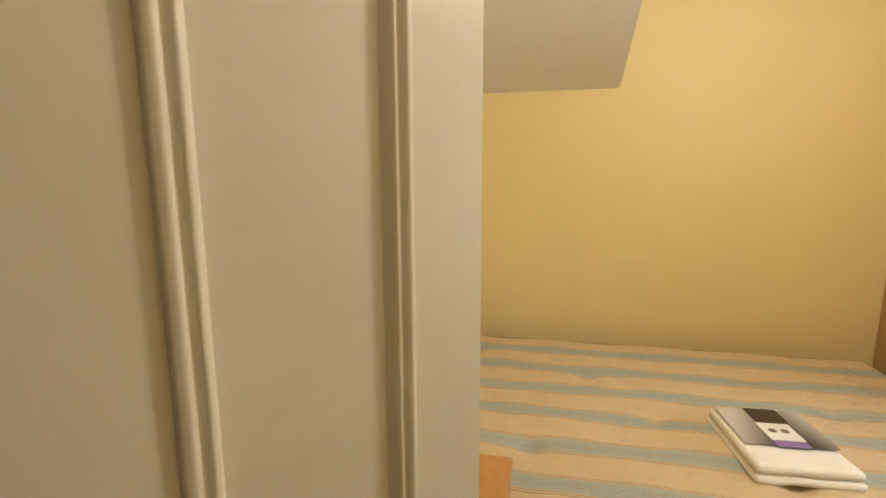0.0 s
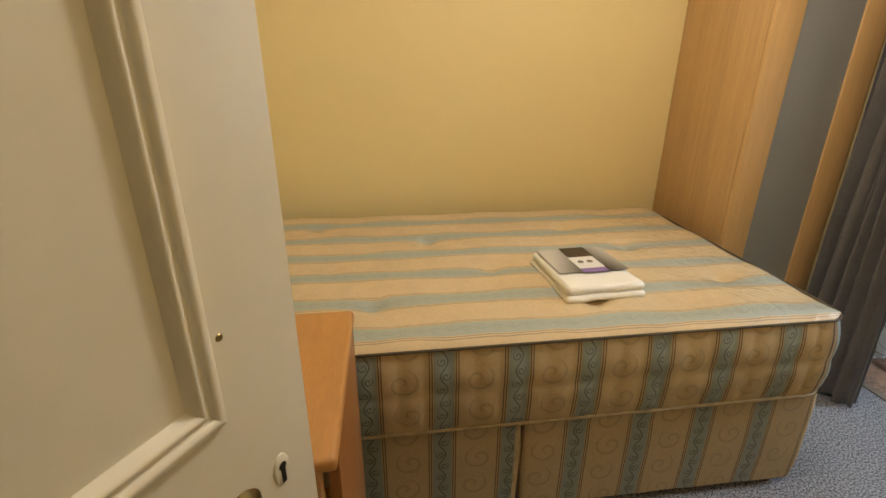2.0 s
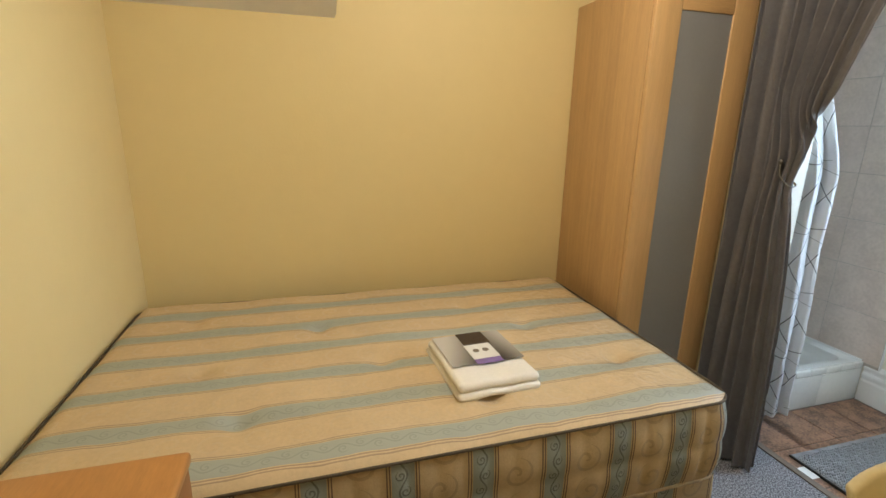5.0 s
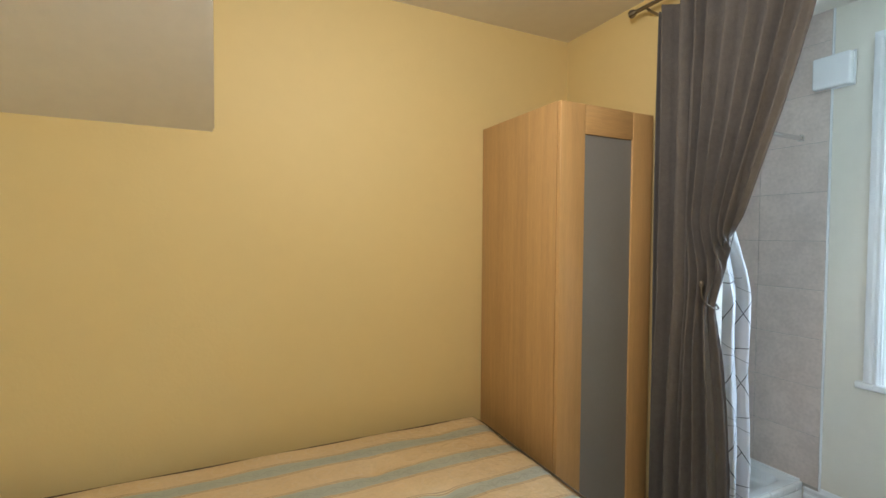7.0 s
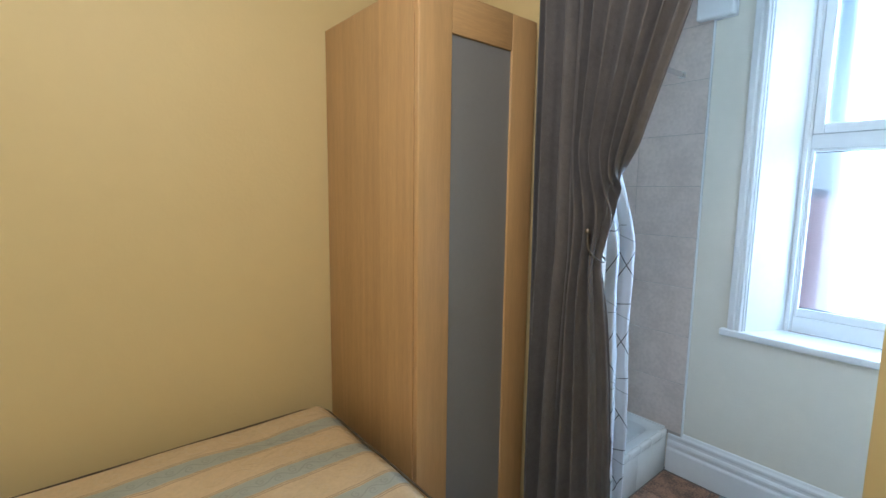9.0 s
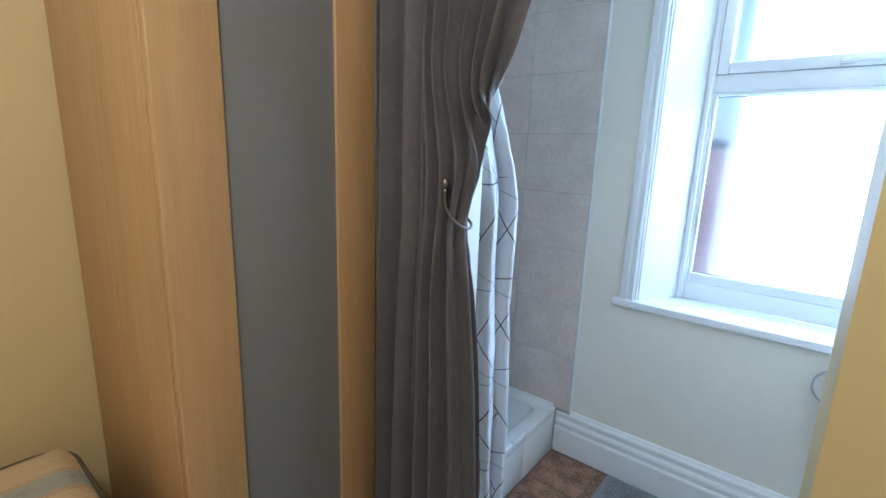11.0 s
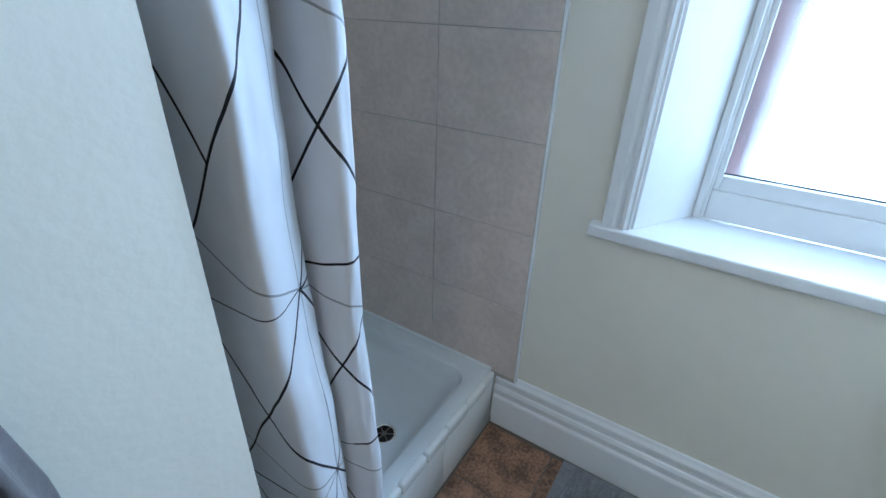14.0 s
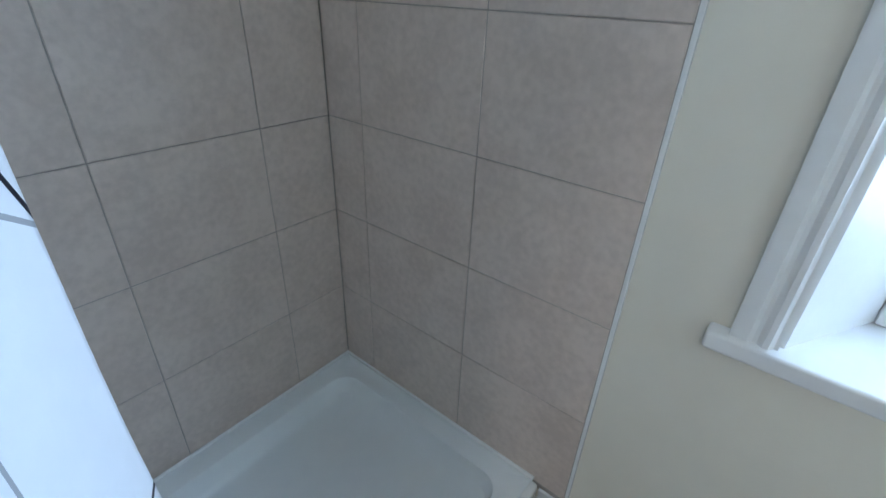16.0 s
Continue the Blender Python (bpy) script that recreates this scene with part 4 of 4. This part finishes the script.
def shower_tray():
    t = thing("shower_tray", (2.88, 2.1, 0), "white acrylic shower tray with tiled front step", "shower tray")
    x0, x1, y0, y1, zt = P_EAST + 0.002, WIN - 0.016, TY + 0.014, SH_N - 0.001, 0.230
    bm = bmesh.new()

    def ring(inset, z, r, sides=6):
        pts = []
        a, b, c, d = x0 + inset, x1 - inset, y0 + inset, y1 - inset
        for cx, cy, s in ((b - r, c + r, -90), (b - r, d - r, 0), (a + r, d - r, 90), (a + r, c + r, 180)):
            pts += [bm.verts.new((cx + r * math.cos(radians(s + 90 * k / sides)), cy + r * math.sin(radians(s + 90 * k / sides)), z)) for k in range(sides + 1)]
        return pts

    rings = [ring(0, 0.02, 0.004), ring(0, zt - 0.004, 0.004), ring(0.004, zt, 0.006), ring(0.045, zt - 0.002, 0.05), ring(0.056, zt - 0.010, 0.055), ring(0.066, zt - 0.055, 0.06), ring(0.085, zt - 0.072, 0.07), ring(0.14, zt - 0.076, 0.08), ring(0.27, zt - 0.080, 0.04)]
    for r0, r1 in zip(rings, rings[1:]):
        n = len(r0)
        for k in range(n):
            bm.faces.new((r0[k], r0[(k + 1) % n], r1[(k + 1) % n], r1[k]))
    bm.faces.new(rings[-1])
    part("basin", bm, TRAY, t)
    dx, dy, dz = 2.988, 1.933, zt - 0.0755
    bm = bmesh.new()
    lathe(bm, [(0.036, -0.004), (0.037, 0.002), (0.035, 0.003), (0.031, 0.002), (0.030, 0.001), (0.030, -0.004)], pose(dx, dy, dz), 28)
    waste = part("waste_rim", bm, CHROME, t, "chrome waste rim")
    bm = bmesh.new()
    lathe(bm, [(0.030, 0.0), (0.030, 0.0008)], pose(dx, dy, dz), 24)
    part("waste_well", bm, DARK, waste, smooth=False)
    bm = bmesh.new()
    lathe(bm, [(0.008, 0.001), (0.008, 0.0022)], pose(dx, dy, dz), 14)
    for k in range(6):
        b2 = bmesh.new()
        box(b2, 0.005, 0.0305, -0.0016, 0.0016, 0.0010, 0.0020)
        b2.transform(pose(dx, dy, dz) @ pose(0, 0, 0, 0, 0, 60 * k))
        me = bpy.data.meshes.new("spoke")
        b2.to_mesh(me)
        bm.from_mesh(me)
        b2.free()
    part("grate", bm, STEEL, waste, smooth=False)
    # tiled riser and half-round capping pieces
    x, k = WIN - 0.017, 0
    while x > P_EAST + 0.01:
        w = 0.33 if k else 0.30
        a = max(P_EAST + 0.004, x - w)
        part("riser_tile", boxes([(a, x - 0.002, TY, TY + 0.012, 0.0, 0.190)], 0.0015), WTILE, t)
        x, k = a, k + 1
    x, k = WIN - 0.017, 0
    while x > P_EAST + 0.01:
        a = max(P_EAST + 0.004, x - (0.06 if k == 0 else 0.11))
        part("capping_piece", boxes([(a, x - 0.0015, TY - 0.003, TY + 0.020, 0.1915, 0.231)], 0.009, 4), WTILE, t)
        x, k = a, k + 1
    bm = bmesh.new()
    tube(bm, [(x0, y1 - 0.002, zt + 0.002), (x1, y1 - 0.002, zt + 0.002), (x1 - 0.0, y0, zt + 0.002)], 0.006, 8)
    part("sealant", bm, PVC, t, "white silicone bead")


shower_tray()


def shower_curtain():
    c = thing("shower_curtain", (2.5, 1.68, 0.13), "white shower curtain printed with thin black star lines", "shower curtain")

    # plan of the bunched folds, from the partition to the free edge
    plan = [Vector(p) for p in ((2.446, 1.755), (2.452, 1.73), (2.456, 1.70), (2.462, 1.668), (2.468, 1.638), (2.473, 1.620), (2.483, 1.613), (2.500, 1.618), (2.520, 1.626), (2.538, 1.634), (2.552, 1.644), (2.556, 1.660), (2.560, 1.654), (2.564, 1.630), (2.572, 1.614), (2.578, 1.606), (2.588, 1.606), (2.597, 1.611), (2.602, 1.624), (2.622, 1.672), (2.651, 1.728))]

    def along(u):
        k = min(int(u * (len(plan) - 1)), len(plan) - 2)
        f = u * (len(plan) - 1) - k
        p0, p1, p2, p3 = (plan[min(max(k + d, 0), len(plan) - 1)] for d in (-1, 0, 1, 2))
        return 0.5 * (2 * p1 + (p2 - p0) * f + (2 * p0 - 5 * p1 + 4 * p2 - p3) * f * f + (3 * p1 - p0 - 3 * p2 + p3) * f ** 3)

    run = [0.0]
    for q in range(400):
        run.append(run[-1] + (along((q + 1) / 400) - along(q / 400)).length)

    def place(s, t):
        z = 2.02 + (0.11 - 2.02) * t
        p = along(s)
        out = min(1, t * 2.4)
        out = out * out * (3 - 2 * out)
        x = 2.435 + 0.19 * s + (p.x - 2.435 - 0.19 * s) * out
        y = 1.81 + 0.022 * math.cos(2 * math.pi * 3 * s) * (1 - out) + (p.y - 1.81) * out
        lean = max(0, 1.66 - p.y) / 0.11
        y -= 0.02 * lean * max(0, t - 0.35)
        x += 0.07 * (1 - 0.7 * s) * max(0, 1.1 - z)
        x += (0.010 * noise.noise((s * 3, t * 3, 2)) + 0.006 * math.sin(4 * t + 5 * s)) * out * (1 - 0.7 * s)
        y += 0.014 * noise.noise((s * 4, t * 4, 9)) * out + 0.005 * noise.noise((s * 9 + 5 * t, t * 16 - 3 * s, 4)) * out + 0.002 * noise.noise((s * 22, t * 40, 6))
        return (x, y, z), (run[round(s * 400)], z + 0.01 * math.sin(6 * s))

    sheet(130, 200, place, "cloth", CLOTH, c, thick=0.0008)
    r = thing("shower_rail", (2.9, 1.80, 2.03), "chrome shower curtain rail across the shower", "curtain rail")
    bm = bmesh.new()
    tube(bm, [(P_EAST + 0.002, 1.81, 2.046), (WIN - 0.012, 1.81, 2.046)], 0.0125, 14)
    part("rail", bm, CHROME, r)
    for x, a in ((WIN - 0.002, -90), (P_EAST + 0.002, 90)):
        bm = bmesh.new()
        lathe(bm, [(0.027, 0), (0.027, 0.006), (0.018, 0.012), (0.016, 0.024)], Matrix.Translation((x, 1.81, 2.046)) @ Matrix.Rotation(radians(a), 4, "Y"), 20)
        part("flange", bm, CHROME, r)
    for k in range(6):
        bm = bmesh.new()
        x = 2.435 + 0.034 * k
        tube(bm, [(x, 1.81 + 0.02 * math.cos(a), 2.04 + 0.026 * math.sin(a)) for a in (2 * math.pi * q / 14 for q in range(15))], 0.002, 6)
        part("curtain_ring", bm, PVC, c)


shower_curtain()


def wall_box():
    b = thing("wall_box", (WIN - 0.05, 1.67, 2.27), "white plastic wall box above the shower tiles", "wall box")
    part("housing", boxes([(WIN - 0.05, WIN, 1.592, 1.752, 2.272, 2.43)], 0.010, 3), PVC, b)
    part("back_plate", boxes([(WIN - 0.012, WIN - 0.0005, 1.586, 1.758, 2.266, 2.436)], 0.004), PVC, b)


wall_box()


def toilet_roll():
    h = thing("roll_holder", (WIN - 0.03, 0.80, 0.72), "chrome ring toilet roll holder on cream wall", "roll holder")
    bm = bmesh.new()
    lathe(bm, [(0.030, 0), (0.030, 0.008), (0.022, 0.014), (0.012, 0.018), (0.012, 0.05)], Matrix.Translation((WIN - 0.001, 0.785, 0.755)) @ Matrix.Rotation(radians(-90), 4, "Y"), 20)
    part("rosette", bm, STEEL, h)
    bm = bmesh.new()
    pts = [(WIN - 0.05, 0.785 + 0.062 * math.sin(a), 0.695 + 0.062 * math.cos(a)) for a in (radians(d) for d in range(0, 150, 12))]
    pts += [(WIN - 0.05, 0.80, 0.640), (WIN - 0.05, 0.70, 0.640)]
    tube(bm, pts, 0.005, 10)
    part("ring_bar", bm, CHROME, h)
    r = thing("toilet_roll", (WIN - 0.075, 0.76, 0.64), "white toilet paper roll hanging on holder", "toilet roll")
    bm = bmesh.new()
    m = Matrix.Translation((WIN - 0.062, 0.70, 0.638)) @ Matrix.Rotation(radians(-90), 4, "X")
    lathe(bm, [(0.021, 0.0), (0.054, 0.0), (0.0555, 0.003), (0.0555, 0.099), (0.054, 0.102), (0.021, 0.102)], m, 32)
    part("paper", bm, PAPER, r)
    bm = bmesh.new()
    lathe(bm, [(0.0205, -0.001), (0.0205, 0.103)], m, 20)
    part("core", bm, DARK, r)
    part("loose_sheet", boxes([(WIN - 0.1195, WIN - 0.1180, 0.703, 0.799, 0.46, 0.64)]), PAPER, r, smooth=False)


toilet_roll()


def bath_mat():
    b = thing("bath_mat", (2.93, 1.15, 0), "grey looped bath mat with bound edge on floor", "bath mat")
    x0, x1, y0, y1 = 2.50, 3.332, 0.93, 1.472
    part("backing", boxes([(x0, x1, y0, y1, 0.0, 0.008)], 0.003), RUG, b)
    # rows of loops
    verts, faces = [], []
    rnd = random.Random(4)
    ny, nx = int((y1 - y0 - 0.02) / 0.0125), int((x1 - x0 - 0.02) / 0.0125)
    for i in range(nx):
        for j in range(ny):
            cx, cy = x0 + 0.014 + i * 0.0125 + rnd.uniform(-0.002, 0.002), y0 + 0.014 + j * 0.0125 + rnd.uniform(-0.002, 0.002)
            k, h, w = len(verts), 0.016 + rnd.uniform(-0.003, 0.004), 0.0056
            verts += [(cx - w, cy - w, 0.007), (cx + w, cy - w, 0.007), (cx + w, cy + w, 0.007), (cx - w, cy + w, 0.007)]
            verts += [(cx - w * 0.9, cy - w * 0.5, h), (cx + w * 0.9, cy - w * 0.5, h), (cx + w * 0.9, cy + w * 0.5, h), (cx - w * 0.9, cy + w * 0.5, h)]
            faces += [(k + 4, k + 5, k + 6, k + 7), (k, k + 1, k + 5, k + 4), (k + 1, k + 2, k + 6, k + 5), (k + 2, k + 3, k + 7, k + 6), (k + 3, k, k + 4, k + 7)]
    me = bpy.data.meshes.new("loop_fabric")
    me.from_pydata(verts, [], faces)
    for p in me.polygons:
        p.use_smooth = True
    me.materials.append(RUG)
    ob = new("loop_fabric", me)
    ob.parent, ob.matrix_parent_inverse = b, b.matrix_world.inverted()
    tagged(ob, kind="stuff")
    part("binding", boxes([(x0 - 0.006, x0 + 0.004, y0, y1, 0.0, 0.011)], 0.003), BLACK, b, "dark bound edge")
    part("care_label", boxes([(x0 - 0.055, x0 - 0.004, 1.33, 1.40, 0.001, 0.003)]), PAPER, b, "white sewn label", smooth=False)


bath_mat()
structure("threshold", boxes([(P_EAST - 0.022, P_EAST + 0.012, JAMB_S, JAMB_N - 0.006, 0.0, 0.006)], 0.002), VGROUT, "brown floor edge strip in the opening", "threshold")
structure("tile_trim", boxes([(WIN - 0.012, WIN, 1.676, 1.684, 0.205, BCEIL)], 0.002), PVC, "white plastic tile edge trim", "trim")
structure("grout", boxes([(WIN - 0.0108, WIN, 1.684, SH_N, 0.2, BCEIL)]), GROUT, "grout bed behind the shower tiles", "grout")

# ---- outside the window ----
structure("ground", boxes([(WIN + 0.3, 400, -400, 400, -3.2, -3.0)]), TARMAC, "paved back yard", "ground")


def neighbour_wall():
    """The brick flank of the house next door, close outside the window."""
    h = thing("brick_wall", (3.72, 2.2, -3), "weathered dark red brick wall beside the window", "wall")
    part("wall", boxes([(3.665, 3.785, 1.252, 3.4, -3, 1.46)]), BRICK, h, smooth=False)
    part("coping", boxes([(3.662, 3.79, 1.246, 3.4, 1.4605, 1.50)], 0.01), SLATE, h, smooth=False)


neighbour_wall()

# ---- tiles ----


def wall_tiles():
    """330 x 250 mm tiles on the two shower walls."""
    g = 0.0024
    zs = [0.222, 0.489] + [0.489 + 0.2535 * k for k in range(1, 9)] + [BCEIL]
    cache = {}

    def piece(w, h, parent, m):
        key = (round(w, 3), round(h, 3))
        if key not in cache:
            bm = bmesh.new()
            box(bm, 0, w, 0, 0.008, 0, h, 0.0012, 1)
            me = bpy.data.meshes.new("tile")
            bm.to_mesh(me)
            bm.free()
            me.materials.append(TILE)
            cache[key] = me
        ob = new("tile", cache[key])
        ob.matrix_world = m
        bpy.context.view_layer.update()
        ob.parent, ob.matrix_parent_inverse = parent, parent.matrix_world.inverted()

    east, end = bpy.data.objects["grout"], bpy.data.objects["wall_shower_end"]
    ys = [1.684, 2.008, 2.336, SH_N]
    for z0, z1 in zip(zs, zs[1:]):
        for y0, y1 in zip(ys, ys[1:]):
            piece(y1 - y0 - g, z1 - z0 - g, east, Matrix.Translation((WIN - 0.013, y1 - g / 2, z0 + g / 2)) @ Matrix.Rotation(radians(-90), 4, "Z"))
        xs = [WIN - 0.013, 3.161, 2.834, 2.507, P_EAST]
        for x1, x0 in zip(xs, xs[1:]):
            piece(x1 - x0 - g, z1 - z0 - g, end, Matrix.Translation((x0 + g / 2, SH_N, z0 + g / 2)))


wall_tiles()


def vinyl_tiles():
    size, g = 0.235, 0.004
    bm = bmesh.new()
    box(bm, 0, size - g, 0, size - g, 0, 0.0035, 0.001, 1)
    me = bpy.data.meshes.new("floor_tile")
    bm.to_mesh(me)
    bm.free()
    me.materials.append(VINYL)
    for i in range(5):
        for j in range(8):
            x, y = 3.33 - (i + 1) * size, TY - 0.003 - (j + 1) * size
            if x > P_EAST - 0.06 - size and y > BS - 0.2:
                ob = new("floor_tile", me)
                ob.location = (max(x, P_EAST + 0.014) if i == 3 else x, y, -0.003)
                if x < P_EAST + 0.014 and i > 3:
                    bpy.data.objects.remove(ob)
                    continue
                ob.parent = floor_2


vinyl_tiles()
